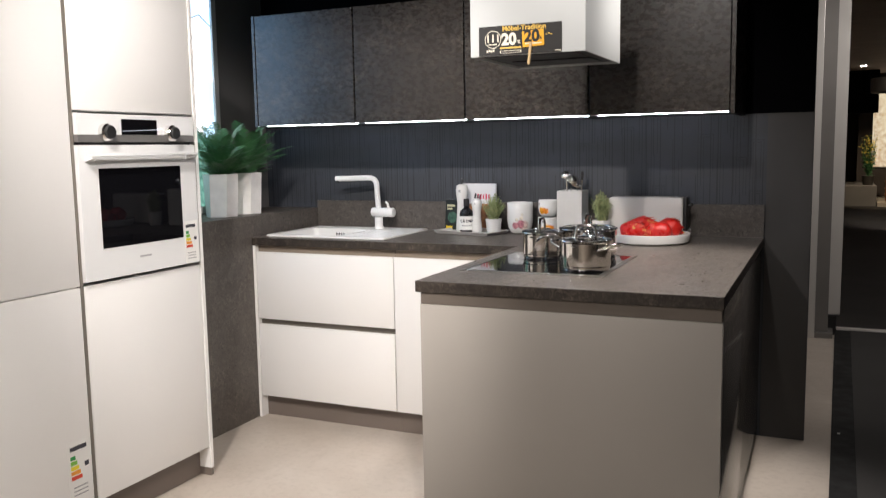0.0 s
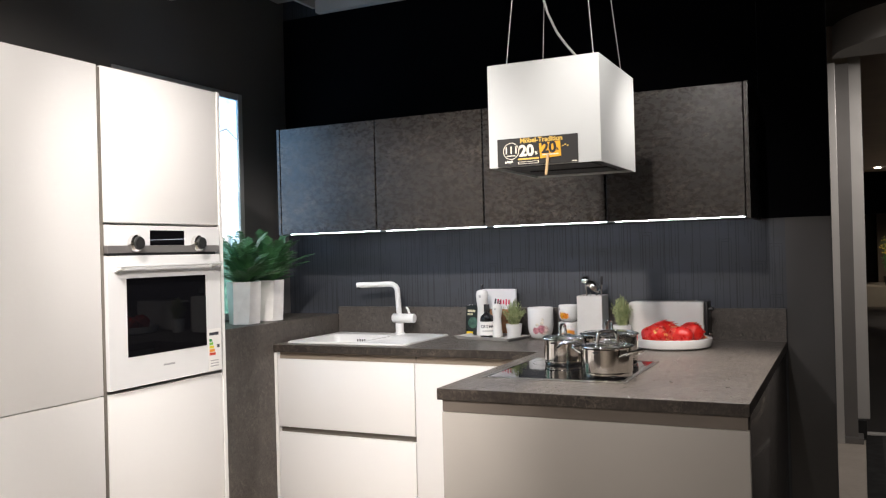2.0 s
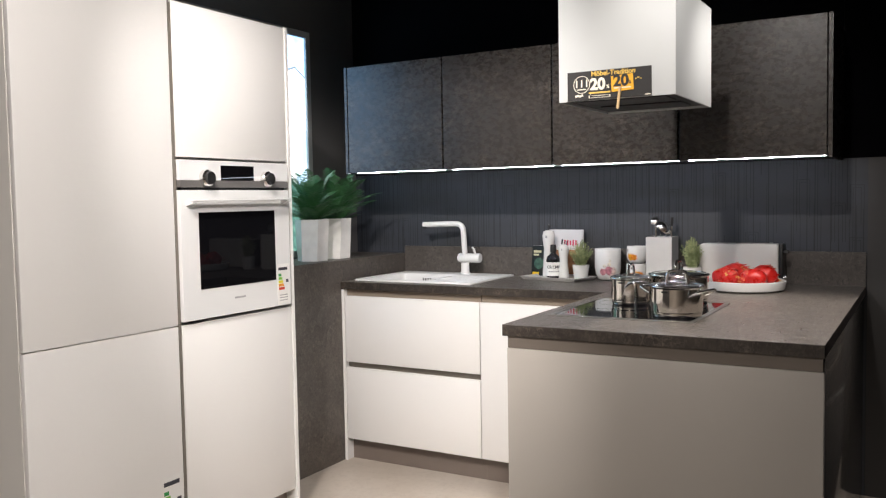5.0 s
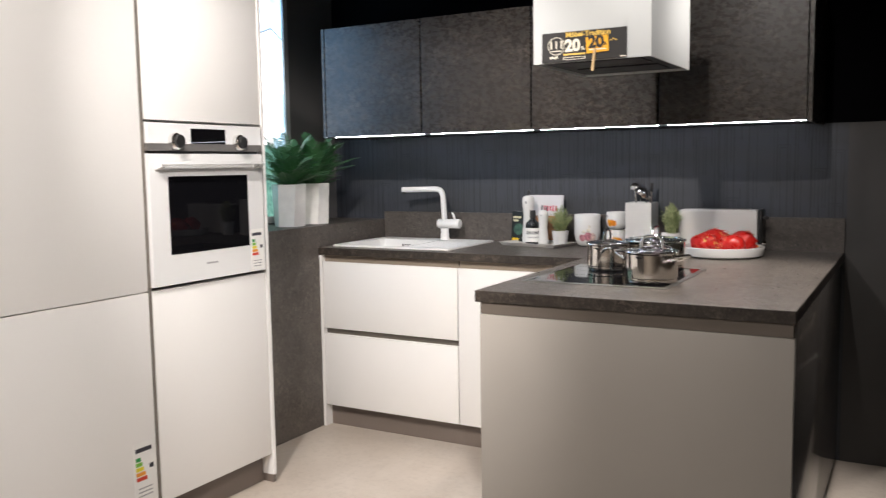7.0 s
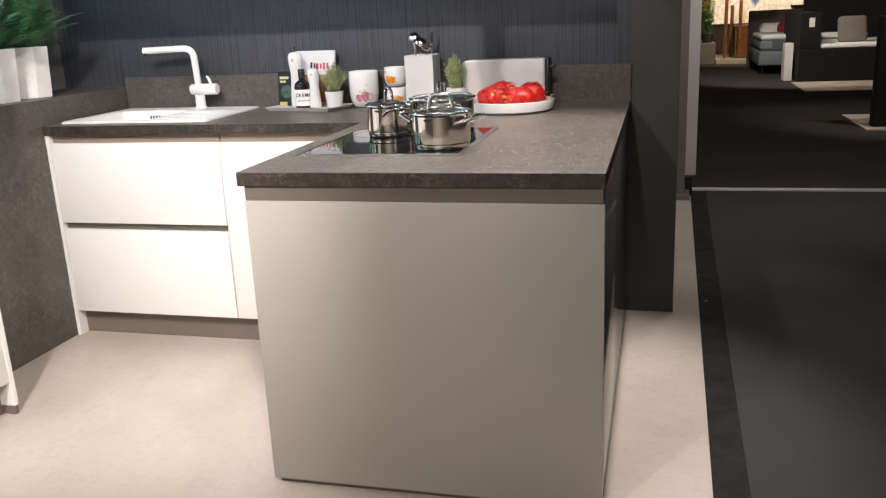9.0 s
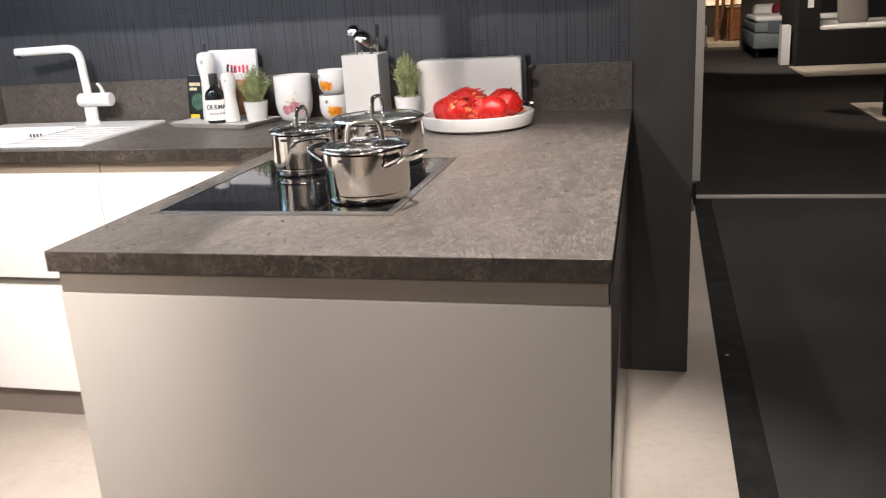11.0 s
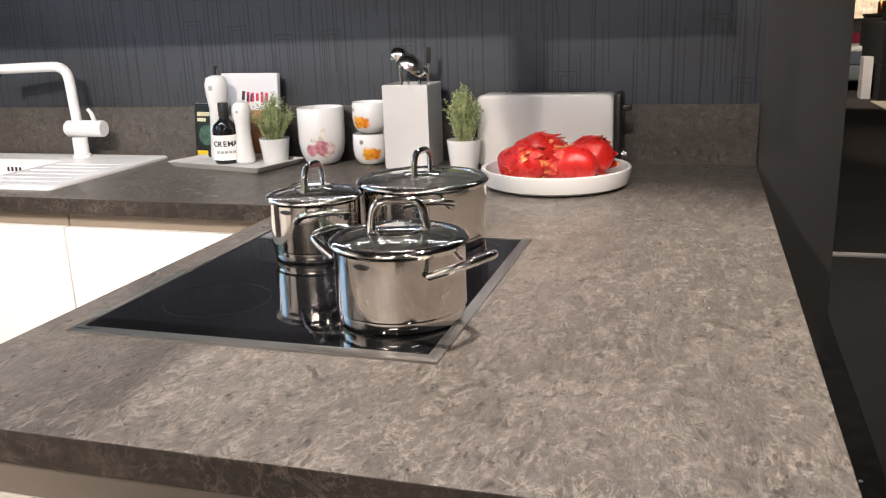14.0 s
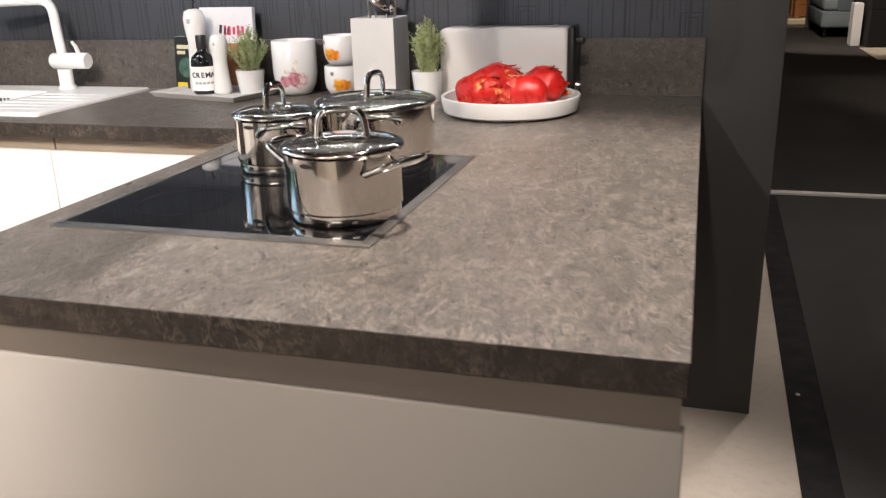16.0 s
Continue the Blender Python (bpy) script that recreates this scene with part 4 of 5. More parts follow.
part("print", box(0.118, 0.136, -0.0022, -0.0014, -0.043, -0.040), CREAM_INK, sg)
tag = part("orange_tag", moved(box(-0.036, 0.036, -0.0045, -0.003, -0.025, 0.025, 0.0004), pose(0.046, 0, 0.0, 0, -3, 0)), ORANGE, sg, "orange card tag")
lettering("figure", "20", 0.050, SIGN_BLACK, tag, on_sign(0.042, 0.006, 0.003), bold=0.04)
lettering("percent", "%", 0.014, SIGN_BLACK, tag, on_sign(0.071, 0.0, 0.003))
part("print", box(0.02, 0.074, -0.0053, -0.0046, -0.017, -0.0135), CREAM_INK, tag)
part("pin", box(-0.004, 0.004, -0.012, -0.004, -0.035, 0.035, 0.001), paint("pale_wood", (0.60, 0.42, 0.22), 0.6), sg, "small wooden clothes peg", at=pose(0.036, 0, -0.047, 0, 7, 0))

# ---- things along the back of the worktop ----
TZ = ZC + 0.0005


def printed_ceramic(name, blobs):
    """White glaze with painted motifs: (centre, radius, colour) in the object's own space."""
    m = Mat(name, (0.72, 0.71, 0.69), 0.15)
    c = m.t.nodes.new("ShaderNodeTexCoord")
    warp = m.t.nodes.new("ShaderNodeTexNoise")
    warp.inputs["Scale"].default_value = 45
    m.link(c.outputs["Object"], warp.inputs["Vector"])
    out = (0.72, 0.71, 0.69)
    for centre, r, col in blobs:
        d = m.t.nodes.new("ShaderNodeVectorMath")
        d.operation = 'DISTANCE'
        m.link(c.outputs["Object"], d.inputs[0])
        d.inputs[1].default_value = centre
        wob = m.math('ADD', d.outputs["Value"], m.math('MULTIPLY', m.math('SUBTRACT', warp.outputs["Fac"], 0.5), r * 0.9))
        mask = m.ramp(m.math('DIVIDE', wob, r), (0.70, 1.0), (1.0, 0.0))
        shade = m.ramp(m.noise(c.outputs["Object"], 90, 4), (0.3, tuple(k * 0.6 for k in col)), (0.7, tuple(min(1, k * 1.5) for k in col)))
        out = m.mix(mask, out, shade)
    m.color(out)
    return m.m


def face(r, deg, z):
    a = radians(deg)
    return (r * math.cos(a), r * math.sin(a), z)


# serving tray with its set
tr = thing("serving_tray", "pale grey ceramic serving tray on the worktop", "tray", (-1.400, -0.134, TZ), -14)
bm = bmesh.new()
tw, td = 0.172, 0.098
rings = []
for dx, z in ((-0.014, 0.0), (0.0, 0.016), (-0.004, 0.017), (-0.016, 0.007)):
    rings.append([bm.verts.new((sx * (tw + dx), sy * (td + dx), z)) for sx, sy in ((-1, -1), (1, -1), (1, 1), (-1, 1))])
for a, b in zip(rings, rings[1:]):
    for k in range(4):
        bm.faces.new((a[k], a[(k + 1) % 4], b[(k + 1) % 4], b[k]))
bm.faces.new(rings[0][::-1]), bm.faces.new(rings[-1])
part("dish", bm, STONEWARE, tr)
part("foot", box(-tw + 0.03, tw - 0.03, -td + 0.03, td - 0.03, -0.0003, 0.002), STONEWARE, tr)
TT = TZ + 0.0075

mill = thing("tall_dispenser", "tall white ceramic oil dispenser with a black pourer", "bottle", (-1.468, -0.090, TT))
mill.scale = (1.13, 1.13, 1.13)
part("body", lathe([(0, 0), (0.026, 0), (0.029, 0.004), (0.029, 0.02), (0.024, 0.09), (0.022, 0.13), (0.027, 0.165), (0.0285, 0.19), (0.024, 0.208), (0.010, 0.214), (0, 0.214)], 36), CERAMIC, mill, "", 60)
part("pourer", tube([(0, 0, 0.212), (0.002, 0, 0.228), (0.004, 0, 0.238)], [0.004, 0.003, 0.006], 10), BLACK_PLASTIC, mill)
part("mark", box(-0.005, 0.005, -0.0292, -0.0262, 0.178, 0.190, 0.001), INK_GREY, mill)

bt = thing("vinegar_bottle", "dark glass bottle of balsamic cream with a white label", "bottle", (-1.424, -0.136, TT))
bt.scale = (1.13, 1.13, 1.13)
part("glass", lathe([(0, 0), (0.029, 0), (0.032, 0.004), (0.032, 0.082), (0.028, 0.096), (0.014, 0.108), (0.0115, 0.113), (0.0115, 0.12), (0, 0.12)], 36), BLACK_GLASS, bt, "", 40)
part("label", lathe([(0.0325, 0.010), (0.0328, 0.010), (0.0328, 0.072), (0.0325, 0.072), (0.0325, 0.010)], 36), PAPER, bt, "white paper label", 40)
part("cap", lathe([(0, 0.15), (0.0125, 0.15), (0.0135, 0.147), (0.0135, 0.116), (0, 0.116)], 24), BLACK_PLASTIC, bt, "black cap", 40)
for k, ch in enumerate("CREMA"):
    a = radians(-66 + (k - 2) * 23)
    lettering("letter", ch, 0.0185, INK, bt, Matrix.Translation((0.0331 * math.cos(a), 0.0331 * math.sin(a), 0.050)) @ pose(0, 0, 0, 90, 0, math.degrees(a) + 90))
for k in range(5):
    a = radians(-63 + (k - 2) * 18)
    part("print", box(-0.004, 0.004, -0.0004, 0.0004, -0.003, 0.003), INK_GREY, bt, at=Matrix.Translation((0.0331 * math.cos(a), 0.0331 * math.sin(a), 0.030)) @ pose(0, 0, 0, 0, 0, math.degrees(a) + 90))

sm = thing("small_dispenser", "small white ceramic shaker on the tray", "shaker", (-1.368, -0.134, TT))
sm.scale = (1.14, 1.14, 1.14)
part("body", lathe([(0, 0), (0.021, 0), (0.0235, 0.004), (0.0235, 0.012), (0.0185, 0.07), (0.0185, 0.09), (0.023, 0.118), (0.0235, 0.13), (0.019, 0.145), (0.008, 0.151), (0, 0.151)], 32), CERAMIC, sm, "", 60)
part("mark", box(-0.003, 0.003, -0.0245, -0.021, 0.124, 0.131, 0.001), INK_GREY, sm)

LEAF = Mat("herb_leaf", (0.10, 0.15, 0.05), 0.55)
LEAF.color(LEAF.ramp(LEAF.noise(LEAF.coords(), 30, 2), (0.3, (0.13, 0.18, 0.06)), (0.6, (0.36, 0.40, 0.19)), (0.75, (0.55, 0.50, 0.26))))
LEAF = LEAF.m
SOIL = paint("dark_soil", (0.03, 0.022, 0.016), 0.95, 0.4, 60)


def herb(x, y, z, r, h, crown, spread, label, seed):
    rnd = random.Random(seed)
    p = thing("herb_pot", label, "plant", (x, y, z), group="herb pots on the worktop")
    part("pot", lathe([(0, 0), (r * 0.78, 0), (r * 0.8, 0.003), (r, h), (r * 0.94, h), (r * 0.9, h - 0.012), (0, h - 0.012)], 36), CERAMIC, p, "white ceramic pot", 40)
    part("soil", lathe([(0, h - 0.008), (r * 0.91, h - 0.011), (r * 0.5, h - 0.0115)], 24), SOIL, p)
    bm = bmesh.new()
    for _ in range(110):
        a, lean = rnd.uniform(0, 6.283), rnd.uniform(0.05, 1.0) ** 1.1
        top = crown * rnd.uniform(0.55, 1.0) * (1.1 - 0.45 * lean)
        base = Vector((math.cos(a) * r * 0.5 * lean, math.sin(a) * r * 0.5 * lean, h - 0.011))
        tip = Vector((math.cos(a) * crown * spread * lean, math.sin(a) * crown * spread * lean, h + top))
        mid = (base + tip) / 2 + Vector((0, 0, 0.01))
        tube([base, mid, tip], [0.0009, 0.0008, 0.0004], 4, bm)
        for k in range(18):
            t = 0.2 + 0.8 * k / 17
            c = (1 - t) ** 2 * base + 2 * t * (1 - t) * mid + t * t * tip
            d = Vector((rnd.gauss(0, 1), rnd.gauss(0, 1), rnd.uniform(0.2, 1.2))).normalized()
            s = d.orthogonal().normalized() * 0.0015
            ln = rnd.uniform(0.008, 0.014)
            vs = [bm.verts.new(c), bm.verts.new(c + d * ln * 0.5 + s), bm.verts.new(c + d * ln), bm.verts.new(c + d * ln * 0.5 - s)]
            bm.faces.new(vs)
    ob = part("foliage", bm, LEAF, p, "dense fine green herb leaves")
    ob["kind"] = "stuff"
    return p


herb(-1.285, -0.112, TT, 0.043, 0.068, 0.122, 0.55, "bushy green herb in a white pot on the tray", 3)
herb(-0.719, -0.160, TZ, 0.044, 0.082, 0.140, 0.40, "slender green herb in a white pot beside the toaster", 8)


def book(name, x, y, w, h, t, turn, lean, mat, label):
    b = thing(name, label, "book")
    b.matrix_basis = Matrix.Translation((x, y, TZ)) @ pose(0, 0, 0, -lean, 0, turn)
    part("cover", box(-w / 2, w / 2, 0, t, 0, h, 0.001), mat, b)
    part("pages", box(-w / 2 + 0.003, w / 2 - 0.002, 0.003, t - 0.003, 0.001, h + 0.0006), PAPER, b)
    return b


PINK = paint("pink_print", (0.65, 0.05, 0.12), 0.5)
b1 = book("cookbook", -1.400, -0.046, 0.195, 0.250, 0.014, -6, 5, paint("white_book_cover", (0.70, 0.69, 0.70), 0.3), "white cookbook leaning on the wall behind the tray")
for k, (x, z, w, h) in enumerate(((-0.046, 0.182, 0.010, 0.026), (-0.030, 0.178, 0.008, 0.018), (-0.018, 0.180, 0.007, 0.022))):
    part("print", box(x - w / 2, x + w / 2, -0.0006, 0.0004, z - h / 2, z + h / 2), INK, b1, at=pose(0, 0, 0, 0, 8, 0))
for k in range(5):
    x, h = -0.004 + 0.016 * k, 0.030 - 0.004 * (k % 3)
    part("print", box(x - 0.0045, x + 0.0045, -0.0006, 0.0004, 0.182 - h / 2, 0.182 + h / 2, 0.0), PINK, b1)
part("picture", box(-0.06, 0.065, -0.0005, 0.0005, 0.02, 0.145), paint("food_picture", (0.35, 0.16, 0.07), 0.4, 0.7, 18), b1)
b2 = book("cookbook", -1.535, -0.050, 0.115, 0.165, 0.012, -10, 6, paint("black_book_cover", (0.014, 0.016, 0.016), 0.3), "dark cookbook with a yellow corner on the worktop")
part("picture", moved(lathe([(0, 0), (0.030, 0.0), (0.030, 0.0005), (0, 0.0005)], 32), pose(-0.012, -0.0002, 0.072, 90, 0, 0)), paint("green_picture", (0.05, 0.11, 0.08), 0.4, 0.6, 40), b2)
part("print", box(-0.048, 0.0, -0.0006, 0.0004, 0.128, 0.140), paint("pale_print", (0.6, 0.55, 0.35), 0.5), b2)
part("print", box(-0.048, -0.015, -0.0006, 0.0004, 0.112, 0.122), paint("pale_print", (0.6, 0.55, 0.35), 0.5), b2)
part("print", box(-0.050, -0.010, -0.0006, 0.0004, 0.008, 0.026), paint("yellow_print", (0.80, 0.55, 0.02), 0.5), b2)

# cups
ORANGE_P = (0.80, 0.30, 0.02)
big = printed_ceramic("onion_print_glaze", [(face(0.062, -52, 0.042), 0.026, (0.62, 0.48, 0.44)), (face(0.062, -70, 0.048), 0.023, (0.50, 0.20, 0.24)), (face(0.061, -94, 0.040), 0.019, (0.52, 0.22, 0.25)), (face(0.062, -66, 0.078), 0.011, (0.60, 0.55, 0.46)), (face(0.062, -62, 0.094), 0.008, (0.62, 0.58, 0.50)), (face(0.062, -86, 0.070), 0.009, (0.60, 0.55, 0.46))])
cp = thing("ceramic_jar", "large white ceramic cup with red onion print", "cup", (-1.155, -0.076, TZ))
cp.scale = (1.05, 1.05, 1.05)
part("body", lathe([(0, 0), (0.034, 0), (0.046, 0.008), (0.057, 0.030), (0.062, 0.06), (0.062, 0.148), (0.060, 0.150), (0.058, 0.148), (0.058, 0.06), (0.05, 0.02), (0, 0.012)], 56), big, cp, "", 50)
small = printed_ceramic("pumpkin_print_glaze", [(face(0.049, -76, 0.032), 0.022, ORANGE_P), (face(0.049, -52, 0.032), 0.020, (0.70, 0.22, 0.02)), (face(0.050, -100, 0.066), 0.007, (0.25, 0.22, 0.2))])
cup_profile = [(0, 0), (0.026, 0), (0.037, 0.006), (0.047, 0.024), (0.050, 0.045), (0.049, 0.083), (0.0475, 0.085), (0.046, 0.083), (0.046, 0.045), (0.04, 0.018), (0, 0.01)]
c1 = thing("ceramic_cup", "small white ceramic cup with orange pumpkin print", "cup", (-1.010, -0.072, TZ), 0, "stacked cups")
part("body", lathe(cup_profile, 48), small, c1, "", 50)
c2 = copy_thing(c1, pose(-1.008, -0.070, TZ + 0.0856, 0, 0, -38))
c2["label"] = "small printed ceramic cup stacked on another cup"

# utensil holder
kb = thing("utensil_holder", "square pale grey stoneware utensil holder", "utensil holder", (-0.878, -0.088, TZ))
hw, hh = 0.062, 0.220
bm = bmesh.new()
levels = []
for q, z in ((hw - 0.002, 0.0), (hw, 0.003), (hw, hh - 0.002), (hw - 0.002, hh), (hw - 0.006, hh), (hw - 0.008, hh - 0.003), (hw - 0.008, 0.008)):
    levels.append([bm.verts.new((sx * q, sy * q, z)) for sx, sy in ((-1, -1), (1, -1), (1, 1), (-1, 1))])
for lo, hi in zip(levels, levels[1:]):
    for k in range(4):
        bm.faces.new((lo[k], lo[(k + 1) % 4], hi[(k + 1) % 4], hi[k]))
bm.faces.new(levels[0][::-1]), bm.faces.new(levels[-1])
part("box", bm, STONEWARE, kb)


def ladle(x, y, top, lean, turn, r):
    l = thing("ladle", "polished steel ladle standing in the utensil holder", "ladle", group="utensils in the holder")
    l.matrix_basis = Matrix.Translation((x, y, TZ + 0.010)) @ pose(0, 0, 0, 0, lean, turn)
    part("handle", tube([(0, 0, 0), (0, 0, top * 0.6), (0.004, 0, top - r)], 0.0042, 10, flat=0.6), CHROME, l, "", 50)
    prof = [(r * math.cos(a), r * math.sin(a)) for a in [radians(k * 10) for k in range(0, 10)]]
    prof += [((r - 0.0015) * math.cos(a), (r - 0.0015) * math.sin(a)) for a in [radians(90 - k * 10) for k in range(0, 10)]]
    part("bowl", moved(lathe(prof, 36), pose(0.006, 0, top - r * 0.35, 25, 20, 0)), STEEL_SOFT, l, "", 60)
    return l


ladle(-0.884, -0.082, 0.290, -7, 0, 0.027)
ladle(-0.886, -0.108, 0.262, 1, 60, 0.039)
ladle(-0.852, -0.085, 0.246, 6, 120, 0.028)
tg = thing("slim_spatula", "slim black and steel spatula in the holder", "spatula")
tg.matrix_basis = Matrix.Translation((-0.850, -0.070, TZ + 0.010)) @ pose(0, 0, 0, -2, 3, 20)
part("shaft", box(-0.004, 0.004, -0.0015, 0.0015, 0, 0.26, 0.001), CHROME, tg)
part("blade", box(-0.007, 0.007, -0.0015, 0.0015, 0.26, 0.302, 0.001), BLACK_PLASTIC, tg)

# toaster
ts = thing("toaster", "long pale grey toaster with black ends", "toaster", (-0.495, -0.080, TZ))


def rounded_block(x0, x1, y0, y1, z0, z1, r, edge):
    """A block whose outline seen from the front has rounded corners, with softened rims."""
    bm = bmesh.new()

    def outline(y, inset):
        out = []
        for cx, cz, a0 in ((x1 - r, z1 - r, 0), (x0 + r, z1 - r, 90), (x0 + r, z0 + r, 180), (x1 - r, z0 + r, 270)):
            for k in range(9):
                a = radians(a0 + 90 * k / 8)
                out.append(bm.verts.new((cx + (r - inset) * math.cos(a), y, cz + (r - inset) * math.sin(a))))
        return out

    rings = [outline(y0, edge), outline(y0 + 0.3 * edge, 0.3 * edge), outline(y0 + edge, 0), outline(y1 - edge, 0), outline(y1 - 0.3 * edge, 0.3 * edge), outline(y1, edge)]
    for a, b in zip(rings, rings[1:]):
        for k in range(len(a)):
            j = (k + 1) % len(a)
            bm.faces.new((a[k], a[j], b[j], b[k]))
    bm.faces.new(rings[0]), bm.faces.new(rings[-1])
    return bm


part("body", rounded_block(-0.198, 0.150, -0.048, 0.048, 0.008, 0.190, 0.018, 0.006), paint("pale_grey_lacquer", (0.64, 0.62, 0.585), 0.22, 0.01, 2, 100, 0.0), ts, "", 50)
part("end_cap", rounded_block(0.1505, 0.170, -0.045, 0.045, 0.012, 0.192, 0.008, 0.006), BLACK_PLASTIC, ts, "black end cap", 50)
part("end_cap", box(-0.210, -0.199, -0.045, 0.045, 0.012, 0.183, 0.005), BLACK_PLASTIC, ts, "black end cap", 50)
part("top_plate", box(-0.125, 0.115, -0.028, 0.028, 0.190, 0.1935, 0.001), STEEL_FRAME, ts, "steel top plate with a slot")
part("slot", box(-0.115, 0.105, -0.014, 0.014, 0.1935, 0.1942), BLACK_GAP, ts)
part("lever", box(0.170, 0.192, -0.040, -0.010, 0.148, 0.163, 0.004), BLACK_PLASTIC, ts)
part("knob", moved(lathe([(0, 0.014), (0.010, 0.014), (0.011, 0.0), (0, 0.0)], 20), pose(0.170, -0.022, 0.040, 0, 90, 0)), CHROME, ts, "chrome knob", 40)
for x in (-0.13, 0.12):
    for y in (-0.03, 0.03):
        part("foot", lathe([(0, 0), (0.009, 0), (0.009, 0.009), (0, 0.009)], 12, at=(x, y, 0)), BLACK_PLASTIC, ts)

# platter with dragon fruits
DX, DY = -0.457, -0.310
pl = thing("platter", "round white ceramic platter with dragon fruits", "platter", (DX, DY, TZ))
part("dish", lathe([(0, 0), (0.150, 0), (0.156, 0.003), (0.166, 0.008), (0.173, 0.040), (0.172, 0.044), (0.167, 0.045), (0.163, 0.043), (0.157, 0.014), (0, 0.012)], 72), CERAMIC, pl, "", 50)

SKIN = Mat("dragon_fruit_skin", (0.6, 0.02, 0.02), 0.26)
SKIN.color(SKIN.ramp(SKIN.noise(SKIN.coords(), 22, 5), (0.26, (0.40, 0.008, 0.008)), (0.60, (0.66, 0.022, 0.016)), (0.80, (0.70, 0.075, 0.045))))
SKIN.rough(SKIN.ramp(SKIN.noise(SKIN.coords(), 40, 4), (0.3, 0.20), (0.7, 0.42)))
SKIN.bump(SKIN.noise(SKIN.coords(), 75, 4), 0.3, 0.003)
SKIN = SKIN.m
BRACT = Mat("dragon_fruit_scale", (0.5, 0.03, 0.03), 0.4)
BRACT.color(BRACT.ramp(BRACT.noise(BRACT.coords(), 60, 3), (0.42, (0.52, 0.014, 0.012)), (0.54, (0.62, 0.07, 0.03)), (0.66, (0.58, 0.44, 0.10))))
BRACT = BRACT.m


def dragon_fruit(x, y, turn, ln, r, seed):
    rnd = random.Random(seed)
    f = thing("dragon_fruit", "bright red dragon fruit lying on the platter", "fruit", group="dragon fruits")
    f.matrix_basis = Matrix.Translation((x, y, TZ + 0.0125 + r * 0.97)) @ pose(0, 0, 0, 0, rnd.uniform(-6, 6), turn)
    prof = [(r * (math.sin(a) ** 0.72) * (1 + 0.03 * math.sin(5 * a)), -ln * math.cos(a)) for a in [math.pi * k / 18 for k in range(19)]]
    prof[0], prof[-1] = (0, -ln), (0, ln)
    bm = moved(lathe(prof, 28), pose(0, 0, 0, 0, 90, 0))
    for v in bm.verts:
        v.co *= 1 + 0.10 * noise.noise(v.co * 32 + Vector((seed, 0, 0)))
    part("skin", bm, SKIN, f, "", 80)
    for k in range(24):
        t, a = rnd.uniform(-0.70, 0.92), k * 2.4
        cr = r * math.sqrt(1 - t * t) ** 0.85
        base = Vector((ln * t, cr * math.cos(a), cr * math.sin(a)))
        nrm = Vector((t * 0.4, math.cos(a), math.sin(a))).normalized()
        along = (Vector((1, 0, 0)) - nrm * nrm.x).normalized()
        side = nrm.cross(along)
        L, w = rnd.uniform(0.014, 0.028), rnd.uniform(0.006, 0.012)
        b = bmesh.new()
        rows = [(0.0, w, -0.001), (0.4, w * 0.85, 0.0015), (0.75, w * 0.45, 0.003), (1.0, 0.0006, 0.006)]
        up = [[b.verts.new(base + along * L * s + side * q * ww + nrm * (hgt + dz)) for q in (-1, 0, 1)] for s, ww, hgt in rows for dz in (0.0012,)]
        dn = [[b.verts.new(base + along * L * s + side * q * ww + nrm * (hgt - 0.0006)) for q in (-1, 0, 1)] for s, ww, hgt in rows]
        for g, flip in ((up, False), (dn, True)):
            for p, q in zip(g, g[1:]):
                for i in range(2):
                    vs = (p[i], p[i + 1], q[i + 1], q[i])
                    b.faces.new(vs[::-1] if flip else vs)
        for i in (0, 2):
            for n in range(3):
                b.faces.new((up[n][i], up[n + 1][i], dn[n + 1][i], dn[n][i]))
        part("scale", b, BRACT, f)
    return f


dragon_fruit(DX - 0.070, DY - 0.050, 8, 0.056, 0.044, 1)
dragon_fruit(DX + 0.046, DY - 0.048, 172, 0.055, 0.043, 2)
dragon_fruit(DX - 0.052, DY + 0.055, 25, 0.064, 0.050, 3)
dragon_fruit(DX + 0.072, DY + 0.048, -30, 0.056, 0.047, 4)

# ---- ferns on the ledge ----
FERN = Mat("fern_leaf", (0.03, 0.09, 0.03), 0.5)
FERN.color(FERN.ramp(FERN.noise(FERN.coords(), 12, 3), (0.3, (0.022, 0.085, 0.030)), (0.7, (0.06, 0.185, 0.060))))
FERN = FERN.m
POT_W = paint("pale_marbled_ceramic", (0.74, 0.72, 0.69), 0.35, 0.10, 9, 200, 0.05)


